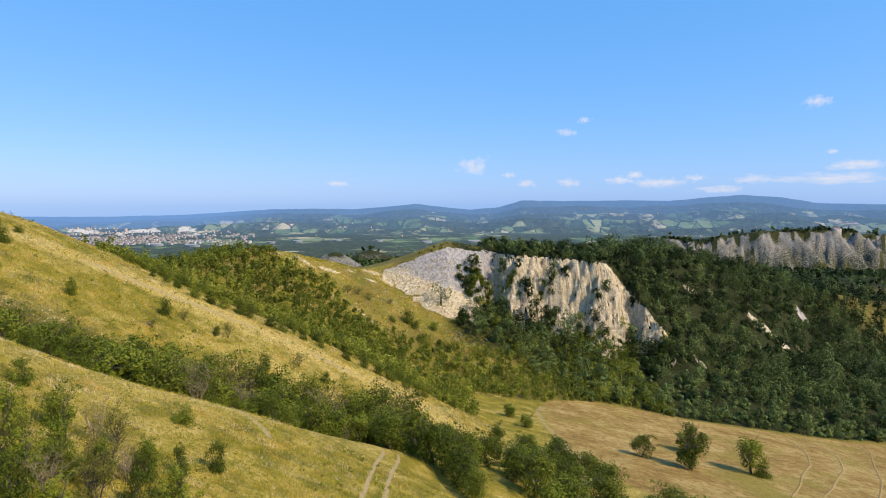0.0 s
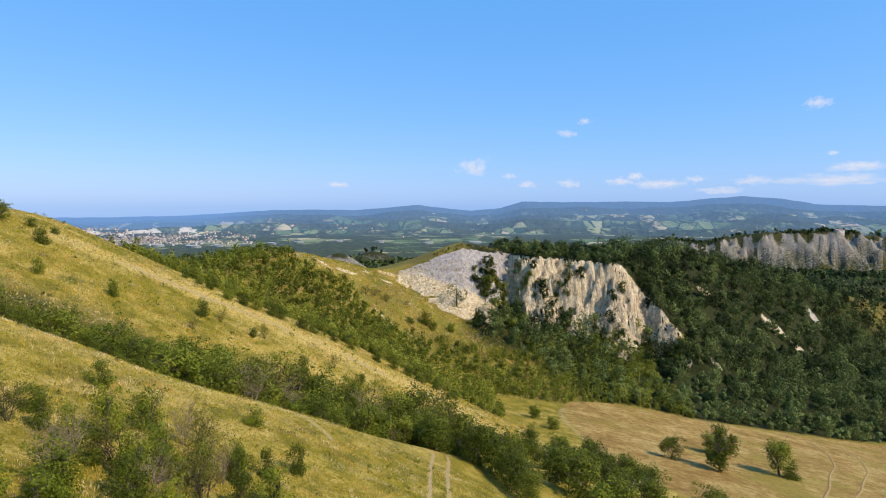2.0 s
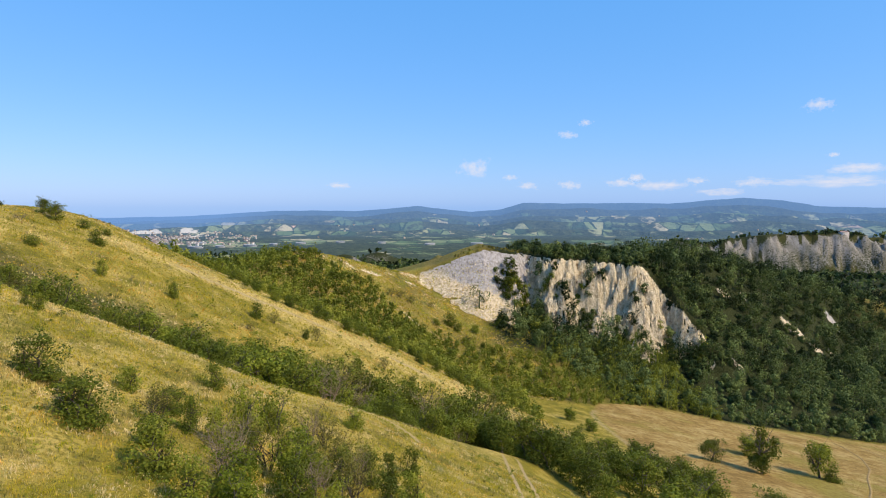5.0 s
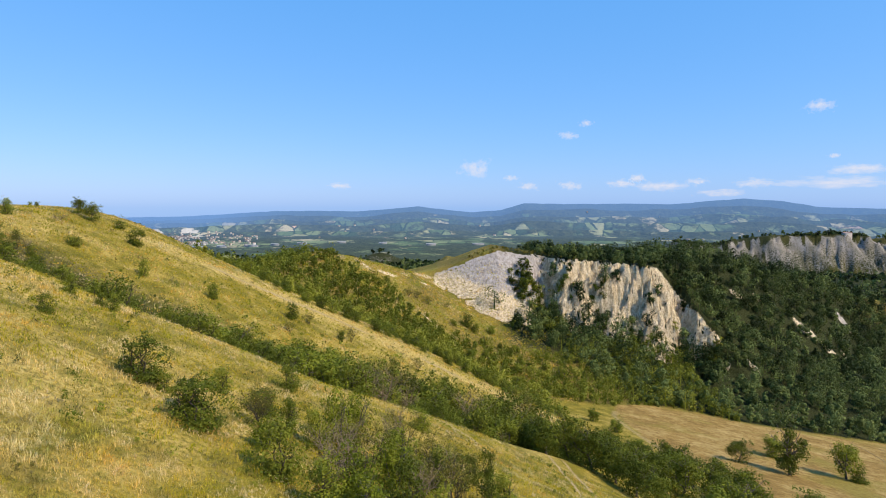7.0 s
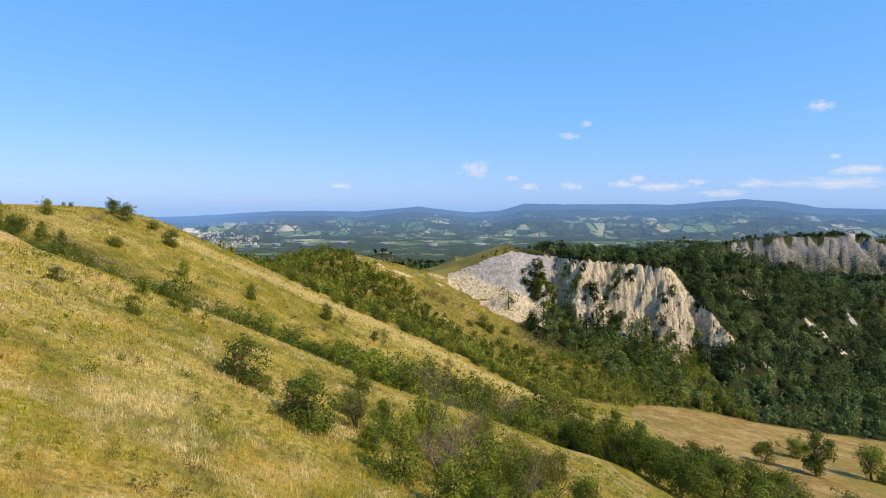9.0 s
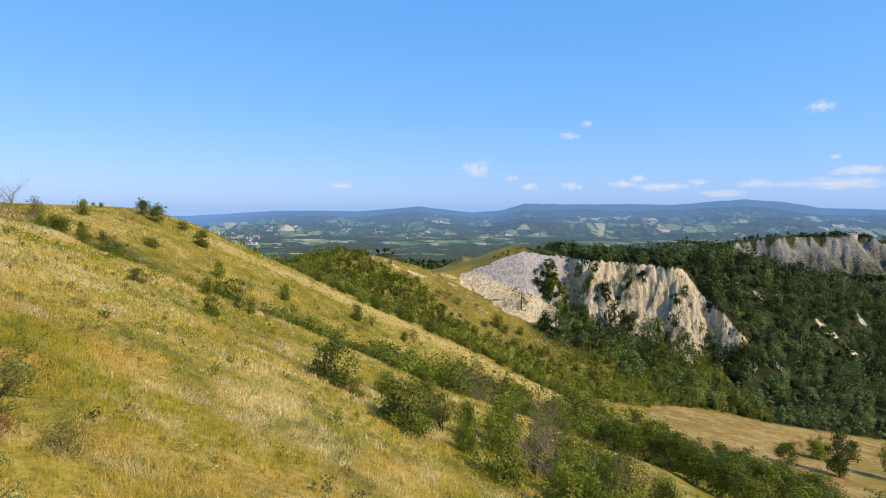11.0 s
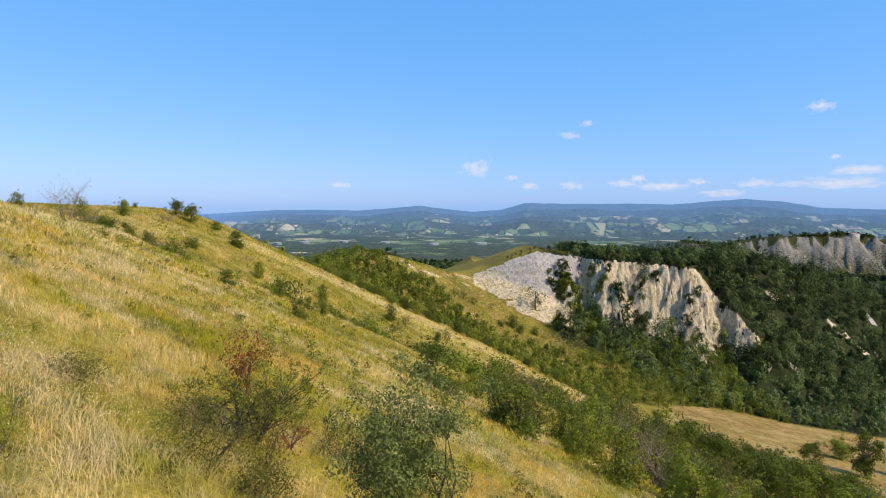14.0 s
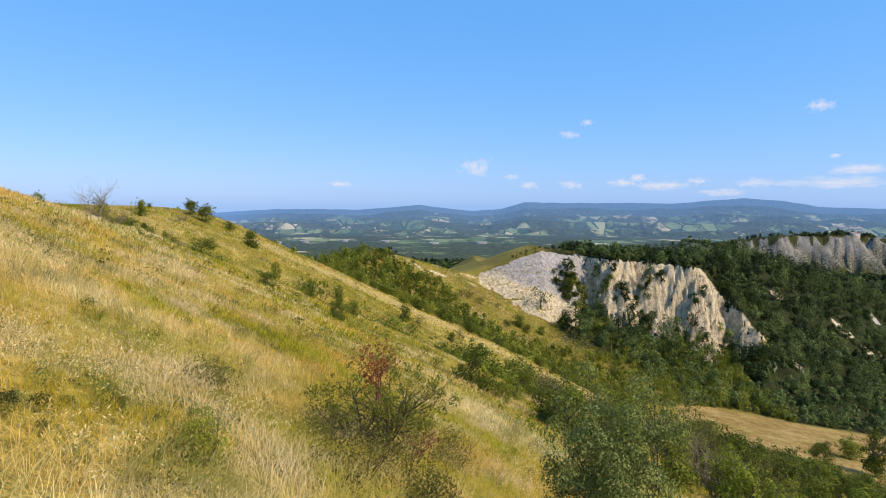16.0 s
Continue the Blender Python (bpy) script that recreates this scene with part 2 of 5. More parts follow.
def ground_material():
    m = material("hillside_turf")
    n = Nodes(m)
    p = n.where()
    mid, fine = n.noise(p, 0.35, 4, 0.65), n.noise(p, 3.5, 3, 0.7)
    tiny = n.noise(p, 16.0, 2, 0.7)
    green = n.ramp(mid, (0.28, (0.14, 0.128, 0.018)), (0.5, (0.275, 0.218, 0.030)), (0.72, (0.39, 0.288, 0.050)))
    straw = n.ramp(fine, (0.25, (0.30, 0.21, 0.050)), (0.5, (0.52, 0.385, 0.115)), (0.8, (0.68, 0.54, 0.22)))
    dry = n.math("ADD", n.attr("straw"), n.math("MULTIPLY", n.math("SUBTRACT", mid, 0.5), 1.5))
    turf = n.mix(n.ramp(dry, (0.25, 0.0), (0.8, 1.0)), green, straw)
    turf = n.mix(n.ramp(fine, (0.3, 0.55), (0.55, 0.0)), turf, (0.07, 0.08, 0.014))
    turf = n.mix(n.ramp(n.noise(p, 0.9, 3, 0.7), (0.6, 0.0), (0.74, 0.55)), turf, (0.17, 0.105, 0.045))
    brush = n.noise(p, 0.13, 5, 0.7)
    rough_turf = n.mix(n.ramp(brush, (0.36, 0.0), (0.54, 1.0)), n.ramp(fine, (0.3, (0.125, 0.150, 0.020)), (0.7, (0.30, 0.29, 0.046))), n.ramp(fine, (0.3, (0.19, 0.135, 0.030)), (0.7, (0.38, 0.28, 0.075))))
    turf = n.mix(1.0, n.mix(n.attr("coarse"), turf, rough_turf), (1.0, 0.97, 0.9), "MULTIPLY")
    # mown hay
    stripe = n.math("ADD", n.math("MULTIPLY", n.noise(p, 0.55, 4, 0.7), 0.40), n.math("MULTIPLY", n.noise(p, 0.13, 5, 0.7), 0.60))
    hay = n.ramp(stripe, (0.38, (0.22, 0.130, 0.037)), (0.5, (0.35, 0.225, 0.068)), (0.62, (0.49, 0.345, 0.130)))
    hay = n.mix(n.ramp(n.noise(p, 0.05, 4, 0.6), (0.50, 0.0), (0.62, 0.75)), hay, (0.25, 0.205, 0.038))
    hay = n.mix(n.ramp(n.noise(p, 1.1, 4, 0.75), (0.36, 0.5), (0.5, 0.0)), hay, (0.16, 0.092, 0.028))
    c = n.mix(n.attr("hay"), turf, hay)
    # leaf litter under the woods, its colour darkened so gaps between crowns stay dark
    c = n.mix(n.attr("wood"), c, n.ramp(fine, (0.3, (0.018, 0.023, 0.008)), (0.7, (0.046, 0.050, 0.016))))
    # bare clay: grey above, cream and ochre below, run down by rain
    runs = n.noise(n.scaled(p, (1.1, 1.1, 0.30)), 1.0, 6, 0.72)
    crumble = n.noise(p, 1.3, 6, 0.8)
    rough = n.noise(p, 0.22, 5, 0.65)
    tone = n.math("ADD", n.math("MULTIPLY", runs, 0.5), n.math("MULTIPLY", crumble, 0.5))
    streak = n.noise(n.scaled(p, (1.5, 1.5, 0.10)), 1.0, 5, 0.6)
    grey = n.ramp(streak, (0.32, (0.215, 0.18, 0.16)), (0.44, (0.355, 0.315, 0.29)), (0.62, (0.46, 0.415, 0.385)))
    cream = n.ramp(tone, (0.37, (0.28, 0.20, 0.115)), (0.46, (0.58, 0.45, 0.28)), (0.60, (0.82, 0.69, 0.49)))
    clay = n.mix(n.ramp(n.math("ADD", n.attr("cream"), n.math("MULTIPLY", n.math("SUBTRACT", rough, 0.5), 1.1)), (0.35, 0.0), (0.62, 1.0)), grey, cream)
    clay = n.mix(n.ramp(rough, (0.60, 0.0), (0.72, 0.55)), clay, (0.12, 0.11, 0.05))
    clay = n.mix(n.math("MULTIPLY", n.attr("slate"), 0.75), clay, n.ramp(n.noise(n.scaled(p, (0.10, 0.05, 0.03)), 1.0, 5, 0.7), (0.38, (0.06, 0.06, 0.035)), (0.50, (0.17, 0.15, 0.12)), (0.64, (0.29, 0.255, 0.215))))
    edge = n.math("ADD", n.attr("rock"), n.math("MULTIPLY", n.math("SUBTRACT", n.noise(p, 0.45, 5, 0.75), 0.5), 1.2))
    clay = n.mix(n.ramp(n.noise(p, 0.7, 5, 0.8), (0.56, 0.0), (0.68, 0.6)), clay, (0.17, 0.145, 0.075))
    c = n.mix(n.ramp(edge, (0.42, 0.0), (0.58, 1.0)), c, clay)
    # trodden earth
    c = n.mix(n.ramp(n.math("ADD", n.attr("track"), n.math("MULTIPLY", n.math("SUBTRACT", fine, 0.5), 0.7)), (0.35, 0.0), (0.6, 0.9)), c, n.ramp(tiny, (0.3, (0.32, 0.225, 0.105)), (0.7, (0.50, 0.375, 0.20))))
    h = n.math("ADD", n.math("MULTIPLY", fine, 0.6), n.math("MULTIPLY", n.math("MULTIPLY", n.math("ADD", runs, n.math("MULTIPLY", crumble, 0.5)), n.attr("rock")), n.math("MULTIPLY_ADD", n.attr("cream"), 1.5, 0.2)))
    n.surface(c, 0.95, n.bump(h, 0.9, 0.6), spec=0.1)
    return m


def distance_material():
    m = material("far_valley")
    n = Nodes(m)
    p = n.where()
    flat = n.scaled(p, (1.0, 0.55, 0.0))
    warp = n.add("ShaderNodeVectorMath", operation="ADD")
    n.put(flat, warp.inputs[0])
    wob = n.add("ShaderNodeTexNoise")
    n.put(flat, wob.inputs["Vector"])
    wob.inputs["Scale"].default_value = 0.006
    n.put(n.scaled(wob.outputs["Color"], (70, 70, 0)), warp.inputs[1])
    cell = n.voronoi(warp.outputs[0], 0.0135)
    plots = n.ramp(cell, (0.0, (0.060, 0.092, 0.042)), (0.24, (0.13, 0.18, 0.07)), (0.44, (0.22, 0.26, 0.11)), (0.62, (0.36, 0.35, 0.17)), (0.78, (0.50, 0.42, 0.24)), (0.90, (0.72, 0.46, 0.28)), mode="CONSTANT")
    hedge = n.voronoi(warp.outputs[0], 0.0135, "Distance", "DISTANCE_TO_EDGE")
    plots = n.mix(n.ramp(n.math("ADD", hedge, n.math("MULTIPLY", n.math("SUBTRACT", n.noise(p, 0.02, 4, 0.7), 0.5), 0.25)), (0.02, 0.95), (0.06, 0.0)), plots, (0.026, 0.046, 0.020))
    wood = n.ramp(n.math("ADD", n.noise(n.scaled(p, (1.0, 0.7, 2.0)), 0.0042, 7, 0.72), n.math("MULTIPLY", n.attr("wood"), 0.35)), (0.45, 0.0), (0.51, 1.0))
    c = n.mix(wood, plots, n.ramp(n.noise(p, 0.035, 4, 0.75), (0.32, (0.028, 0.036, 0.016)), (0.68, (0.088, 0.100, 0.038))))
    c = n.mix(n.ramp(n.math("ADD", n.attr("rock"), n.math("MULTIPLY", n.math("SUBTRACT", n.noise(p, 0.03, 4, 0.7), 0.5), 1.0)), (0.5, 0.0), (0.6, 1.0)), c, (0.70, 0.60, 0.45))
    d = n.add("ShaderNodeBsdfDiffuse")
    n.put(c, d.inputs["Color"])
    n.put(n.bump(n.noise(p, 0.012, 5, 0.7), 1.0, 30.0), d.inputs["Normal"])
    # haze painted on the backdrop: a blue glow mixed over the land colour
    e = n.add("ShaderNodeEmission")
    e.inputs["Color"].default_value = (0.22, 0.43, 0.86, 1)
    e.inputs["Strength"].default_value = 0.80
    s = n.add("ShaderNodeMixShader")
    n.put(n.attr("painted_haze"), s.inputs[0])
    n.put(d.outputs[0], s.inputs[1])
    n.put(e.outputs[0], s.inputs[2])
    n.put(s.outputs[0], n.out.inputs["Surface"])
    return m


# ---- the ground, one sheet out to the far hills ----
def field_far(x):
    return np.interp(x, [20, 30, 38, 52, 66, 84, 108, 126, 200], [152, 162, 165.5, 168, 164.5, 167.4, 173, 178, 196])


def inside_field(x, y):
    left = np.interp(y, [70, 85, 100, 145, 158, 167, 170], [48, 30, 21, 22, 27, 37, 50])
    far = field_far(x)
    wob = 1.2 * fbm(x, y, 9.0, 2, 61)
    return step(0, 1.5, x - left + wob) * step(0, 1.5, far - y + wob)


def near_line(x, y, pts):
    """The distance to a line of points, and how far along it."""
    best = np.full(np.shape(x), 1e9)
    for (ax, ay), (bx, by) in zip(pts[:-1], pts[1:]):
        ll = (bx - ax) ** 2 + (by - ay) ** 2
        t = np.clip(((x - ax) * (bx - ax) + (y - ay) * (by - ay)) / ll, 0, 1)
        best = np.minimum(best, np.hypot(x - ax - t * (bx - ax), y - ay - t * (by - ay)))
    return best


TRACK = [(-2.5, 20), (-4.4, 34), (-5.1, 48), (-5.2, 58), (-5.0, 64), (-5.4, 69), (-7, 74)]
SCARS = [  # x, y, half length, half width, turn in degrees: bare places among the trees
    (122, 238, 6.0, 3.4, 0), (130, 236, 3.6, 2.8, -30), (140, 239, 4.2, 2.2, -60), (93, 233.5, 3.2, 1.5, 0), (102.5, 237, 2.2, 1.5, 10), (155, 266, 5.0, 4.0, 50), (84, 201, 2.6, 1.5, -20), (74, 198.5, 1.4, 1.0, 0),
    (-20.2, 171.3, 5.0, 0.9, -33), (-17, 213, 4.5, 3.4, 40), (-25, 213, 5.0, 1.8, 20), (-41, 186, 3.6, 1.5, -8), (-34.5, 190, 4.5, 1.6, 38), (-22.7, 204, 3.4, 1.3, 60), (-46, 180, 3.0, 1.0, 0), (-29, 201, 3.0, 1.2, 60),
]


def masks(x, y, z, slope):
    r = np.hypot(x + 16, y)
    m = {}
    cliff = step(0.7, 0.95, slope) * step(188, 196, y) * (1 - step(250, 262, y)) * step(-24, -16, x) * (1 - step(-2, 2, x - np.minimum(58 + 0.78 * (-21.5 - z), 76 + 1.2 * (z + 42))))
    bare = cliff
    for sx, sy, a, b, deg in SCARS:
        c, s = math.cos(radians(deg)), math.sin(radians(deg))
        u, v = (x - sx) * c + (y - sy) * s, -(x - sx) * s + (y - sy) * c
        bare = np.maximum(bare, 0.66 * (1 - step(0.6, 1.3, np.sqrt((u / a) ** 2 + (v / b) ** 2))))
    badland = step(0.34, 0.5, slope) * step(780, 860, y) * (1 - step(1010, 1040, y)) * step(270, 310, x)
    hillock = 0.55 * step(0.30, 0.6, slope) * step(700, 750, r) * (1 - step(1060, 1120, r)) * (1 - step(0, 60, x)) * step(-260, -200, x)
    m["rock"] = np.clip(np.maximum(np.maximum(bare, (0.62 - 0.16 * step(-58, -80, z)) * badland), hillock), 0, 1)
    m["cream"] = np.clip(0.15 + 0.75 * step(14, 22, x) * (1 - step(200, 300, y)) + 0.55 * step(-21, -29, z + 0.30 * (x + 5)) * (1 - step(300, 400, r)), 0, 1)
    m["coarse"] = 0.8 * step(118, 138, y) * (1 - step(2, 8, x) * (1 - step(148, 160, y)))
    m["slate"] = step(600, 700, y) * 1.0
    m["hay"] = inside_field(x, y)
    brow = np.exp(-((np.abs(y - crest_second(x) + 8.0) / 2.4) ** 2)) * step(-66, -58, x) * (1 - step(0, 8, x))
    brow_near = np.exp(-((np.abs(y - crest_near(x) + 2.0) / 3.0) ** 2)) * (1 - step(-6, 2, x))
    m["straw"] = np.clip(0.38 + 0.9 * brow + 0.3 * brow_near + 0.42 * fbm(x, y, 11.0, 3, 67) + 0.55 * step(-36, -46, x) * (1 - step(40, 60, y)), 0, 1.3) * (1 - 0.7 * step(125, 150, y))
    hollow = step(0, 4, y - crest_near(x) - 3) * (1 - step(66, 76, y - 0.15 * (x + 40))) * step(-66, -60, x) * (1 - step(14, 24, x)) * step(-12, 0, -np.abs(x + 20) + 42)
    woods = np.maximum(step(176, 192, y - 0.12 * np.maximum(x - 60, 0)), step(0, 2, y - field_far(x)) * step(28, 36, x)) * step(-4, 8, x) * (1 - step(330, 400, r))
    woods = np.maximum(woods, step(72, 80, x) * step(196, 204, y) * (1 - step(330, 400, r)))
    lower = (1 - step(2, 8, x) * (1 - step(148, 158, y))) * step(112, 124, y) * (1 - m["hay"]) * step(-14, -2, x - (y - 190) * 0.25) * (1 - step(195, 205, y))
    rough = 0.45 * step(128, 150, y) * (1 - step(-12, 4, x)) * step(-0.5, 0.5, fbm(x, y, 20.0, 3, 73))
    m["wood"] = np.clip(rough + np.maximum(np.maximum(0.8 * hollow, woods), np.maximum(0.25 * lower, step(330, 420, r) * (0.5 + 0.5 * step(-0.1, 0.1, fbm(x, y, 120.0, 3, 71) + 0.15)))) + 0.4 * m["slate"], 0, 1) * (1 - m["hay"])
    d = near_line(x, y, TRACK)
    rut = 0.75 * np.exp(-(((d - 0.8) / 0.26) ** 2)) * (1 - step(64, 70, y))
    bare_path = np.exp(-((near_line(x, y, [(-20, 58), (-17.5, 56), (-15, 53.5), (-14.2, 52)]) / 0.5) ** 2))
    ridge_path = 0.66 * np.exp(-((np.abs(y - crest_second(x) + 8.6) / 1.1) ** 2)) * step(-58, -50, x) * (1 - step(2, 8, x)) * step(-0.9, 0.1, fbm(x, y, 6.0, 2, 63))
    headland = 0.5 * np.exp(-((near_line(x, y, [(24, 147), (21.8, 140), (21.4, 128), (22, 116), (23, 102)]) / 1.3) ** 2))
    m["track"] = np.clip(np.maximum(np.maximum(rut, 0.6 * bare_path), np.maximum(ridge_path, headland)), 0, 1)
    return m


def ring_sheet(name, radii, angles, mat, closed, far=False):
    rr, aa = np.meshgrid(radii, angles, indexing="ij")
    x, y = -16 + rr * np.sin(aa), -45 + rr * np.cos(aa)
    z = land(x, y)
    slope = np.hypot(land(x + 0.7, y) - z, land(x, y + 0.7) - z) / 0.7
    rows, cols = x.shape
    mesh = bpy.data.meshes.new(name)
    co = np.stack([x, y, z], -1).reshape(-1, 3).astype(np.float32)
    i, j = np.meshgrid(np.arange(rows - 1), np.arange(cols if closed else cols - 1), indexing="ij")
    k = (j + 1) % cols
    quads = np.stack([i * cols + j, (i + 1) * cols + j, (i + 1) * cols + k, i * cols + k], -1).reshape(-1, 4).astype(np.int32)
    quads = quads[:, ::-1]
    mesh.vertices.add(len(co))
    mesh.vertices.foreach_set("co", co.ravel())
    mesh.loops.add(quads.size)
    mesh.loops.foreach_set("vertex_index", np.ascontiguousarray(quads).ravel())
    mesh.polygons.add(len(quads))
    mesh.polygons.foreach_set("loop_start", np.arange(0, quads.size, 4, dtype=np.int32))
    mesh.polygons.foreach_set("use_smooth", np.ones(len(quads), dtype=bool))
    mesh.update(calc_edges=True)
    mesh.validate()
    found = masks(x, y, z, slope)
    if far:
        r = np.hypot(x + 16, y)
        # share of painted haze: grows with distance, more over the far left
        found["painted_haze"] = np.interp(r, [1300, 2000, 2800, 3300, 3700, 4100, 4500, 4900], [0.05, 0.10, 0.17, 0.25, 0.36, 0.50, 0.70, 0.84])
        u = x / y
        found["painted_haze"] = np.clip(found["painted_haze"] + 0.30 * step(-0.20, -0.42, u) * step(3500, 3950, r), 0, 0.93)
        white = step(0.0, 0.10, fbm(x, y, 120.0, 3, 77) - 0.05) * step(3050, 3200, r) * (1 - step(3500, 3700, r)) * (1 - step(-0.42, -0.36, u)) * step(-0.7, -0.6, u)
        found["rock"] = white
        found["wood"] = step(1350, 1500, r) * (1 - step(2250, 2500, r)) * 0.20 + 0.08 * step(2700, 2900, r) * (1 - step(3300, 3500, r)) + 0.35 * step(3900, 4300, r)
        del found["cream"], found["slate"], found["coarse"], found["hay"], found["straw"], found["track"]
    for key, values in found.items():
        layer = mesh.attributes.new(key, "FLOAT", "POINT")
        layer.data.foreach_set("value", np.ascontiguousarray(values, dtype=np.float32).ravel())
    mesh.materials.append(mat)
    return new(name, mesh)


VIEW = np.radians(np.concatenate([np.arange(-47, -2, 0.2), np.arange(-2, 20.5, 0.09), np.arange(20.5, 47.01, 0.18)]))
REST = np.radians(np.linspace(47, 313, 48))[1:-1]
RADII = np.concatenate([
    np.arange(2, 44, 6.0), np.arange(44, 110, 0.75), np.arange(110, 190, 1.0), np.arange(190, 240, 1.0), np.arange(240, 250, 0.4), np.arange(250, 274, 0.2), np.arange(274, 300, 0.8),
    np.arange(300, 420, 3.0), np.arange(420, 880, 10.0), np.arange(880, 940, 5.0), np.arange(940, 1040, 1.6), np.arange(1040, 1060, 4.0), np.arange(1060, 1341, 14.0)])
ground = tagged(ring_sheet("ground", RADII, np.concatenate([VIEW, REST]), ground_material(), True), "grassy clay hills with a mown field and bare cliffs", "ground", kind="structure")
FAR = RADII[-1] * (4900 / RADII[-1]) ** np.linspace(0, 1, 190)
backdrop = tagged(ring_sheet("backdrop", FAR, np.concatenate([VIEW[::2], REST]), distance_material(), True, far=True), "far valley and hills under painted blue haze", "hills", kind="structure")


# ---- plants: materials ----
def leaf_material(name, dark, mid, light, through=0.3, own=0.26, cast=(1.16, 1.02, 0.74)):
    m = material(name)
    n = Nodes(m)
    geo = n.add("ShaderNodeNewGeometry")
    info = n.add("ShaderNodeObjectInfo")
    patch = n.noise(geo.outputs["Position"], 0.5, 3)
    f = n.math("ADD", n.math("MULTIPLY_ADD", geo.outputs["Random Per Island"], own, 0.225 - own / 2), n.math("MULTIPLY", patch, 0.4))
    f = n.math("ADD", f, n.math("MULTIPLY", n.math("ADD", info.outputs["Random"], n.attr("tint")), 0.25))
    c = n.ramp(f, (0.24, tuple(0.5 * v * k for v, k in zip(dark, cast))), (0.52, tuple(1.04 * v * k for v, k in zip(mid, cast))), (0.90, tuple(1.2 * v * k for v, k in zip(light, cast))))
    b = n.surface(c, 0.65, spec=0.12)
    tr = n.add("ShaderNodeBsdfTranslucent")
    n.put(n.mix(0.5, c, n.mix(1.0, light, cast, "MULTIPLY")), tr.inputs["Color"])
    s = n.add("ShaderNodeMixShader")
    s.inputs[0].default_value = through
    n.put(b.outputs[0], s.inputs[1])
    n.put(tr.outputs[0], s.inputs[2])
    n.put(s.outputs[0], n.out.inputs["Surface"])
    return m


def bark_material(name, a, b):
    m = material(name)
    n = Nodes(m)
    p = n.where(True)
    g = n.noise(n.scaled(p, (9, 9, 2.5)), 2.0, 4, 0.7)
    n.surface(n.ramp(g, (0.3, a), (0.7, b)), 0.9, n.bump(g, 0.6, 0.03), spec=0.15)
    return m


LEAF_DARK = leaf_material("oak_leaves", (0.028, 0.050, 0.009), (0.076, 0.110, 0.016), (0.195, 0.225, 0.034))
LEAF_LIGHT = leaf_material("ash_leaves", (0.060, 0.103, 0.010), (0.144, 0.196, 0.022), (0.276, 0.310, 0.045), 0.35)
LEAF_OLIVE = leaf_material("thorn_leaves", (0.046, 0.056, 0.013), (0.111, 0.119, 0.029), (0.221, 0.206, 0.055))
LEAF_THORN = leaf_material("blackthorn_leaves", (0.045, 0.066, 0.012), (0.115, 0.145, 0.026), (0.27, 0.27, 0.055), 0.35)
LEAF_VALLEY = leaf_material("valley_leaves", (0.036, 0.056, 0.009), (0.115, 0.145, 0.020), (0.27, 0.28, 0.046), 0.28, 0.2, (1.06, 1.0, 0.75))
LEAF_GREY = leaf_material("elm_leaves", (0.050, 0.070, 0.016), (0.130, 0.158, 0.042), (0.32, 0.335, 0.105), 0.26, 0.4, (1.0, 1.0, 0.95))
LEAF_RUST = leaf_material("dead_leaves", (0.10, 0.030, 0.015), (0.20, 0.065, 0.030), (0.32, 0.13, 0.05))
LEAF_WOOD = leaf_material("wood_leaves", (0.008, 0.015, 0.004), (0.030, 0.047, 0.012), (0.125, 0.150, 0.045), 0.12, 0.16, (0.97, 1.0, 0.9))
LEAF_SCRUB = leaf_material("scrub_leaves", (0.034, 0.068, 0.010), (0.108, 0.156, 0.020), (0.260, 0.285, 0.043), 0.28)
BARK = bark_material("grey_bark", (0.07, 0.055, 0.04), (0.19, 0.16, 0.125))
BARK_DARK = bark_material("dark_bark", (0.030, 0.024, 0.018), (0.10, 0.080, 0.060))
BARK_RED = bark_material("red_twigs", (0.13, 0.05, 0.03), (0.32, 0.15, 0.09))
BARK_DEAD = bark_material("dead_twigs", (0.15, 0.105, 0.062), (0.34, 0.265, 0.175))


# ---- plants: geometry ----
def mesh_of(name, verts, faces, mat, tint=None):
    """A mesh from arrays; faces all have the same number of corners."""
    verts, faces = np.asarray(verts, np.float32), np.asarray(faces, np.int32)
    me = bpy.data.meshes.new(name)
    k = faces.shape[1]
    me.vertices.add(len(verts))
    me.vertices.foreach_set("co", verts.ravel())
    me.loops.add(faces.size)
    me.loops.foreach_set("vertex_index", np.ascontiguousarray(faces).ravel())
    me.polygons.add(len(faces))
    me.polygons.foreach_set("loop_start", np.arange(0, faces.size, k, dtype=np.int32))
    me.update(calc_edges=True)
    if tint is not None:
        layer = me.attributes.new("tint", "FLOAT", "POINT")
        layer.data.foreach_set("value", np.ascontiguousarray(tint, dtype=np.float32))
    me.materials.append(mat)
    return me


def unit(v):
    return v / np.maximum(np.linalg.norm(v, axis=-1, keepdims=True), 1e-9)


def leaves(rng, centres, radii, count, size, squash=0.85, wide=0.34, order=0.8):
    """Leaf blades, four corners each, over the outside of a set of clumps."""
    w = radii ** 2 / (radii ** 2).sum()
    pick = rng.choice(len(radii), count, p=w)
    d = unit(rng.normal(size=(count, 3)) + (0, 0, 0.25))
    at = centres[pick] + d * radii[pick, None] * rng.uniform(0.55, 1.08, (count, 1)) * (1, 1, squash)
    face = unit(d * order + rng.normal(size=(count, 3)) * 0.6 + (0, 0, 0.35))
    along = unit(np.cross(face, rng.normal(size=(count, 3))))
    across = np.cross(face, along)
    s = size * rng.uniform(0.6, 1.35, (count, 1))
    droop = -0.12 * s * (0, 0, 1)
    return np.stack([at - along * s * 0.5, at + across * s * wide + droop * 0, at + along * s * 0.5 + droop, at - across * s * wide], 1)


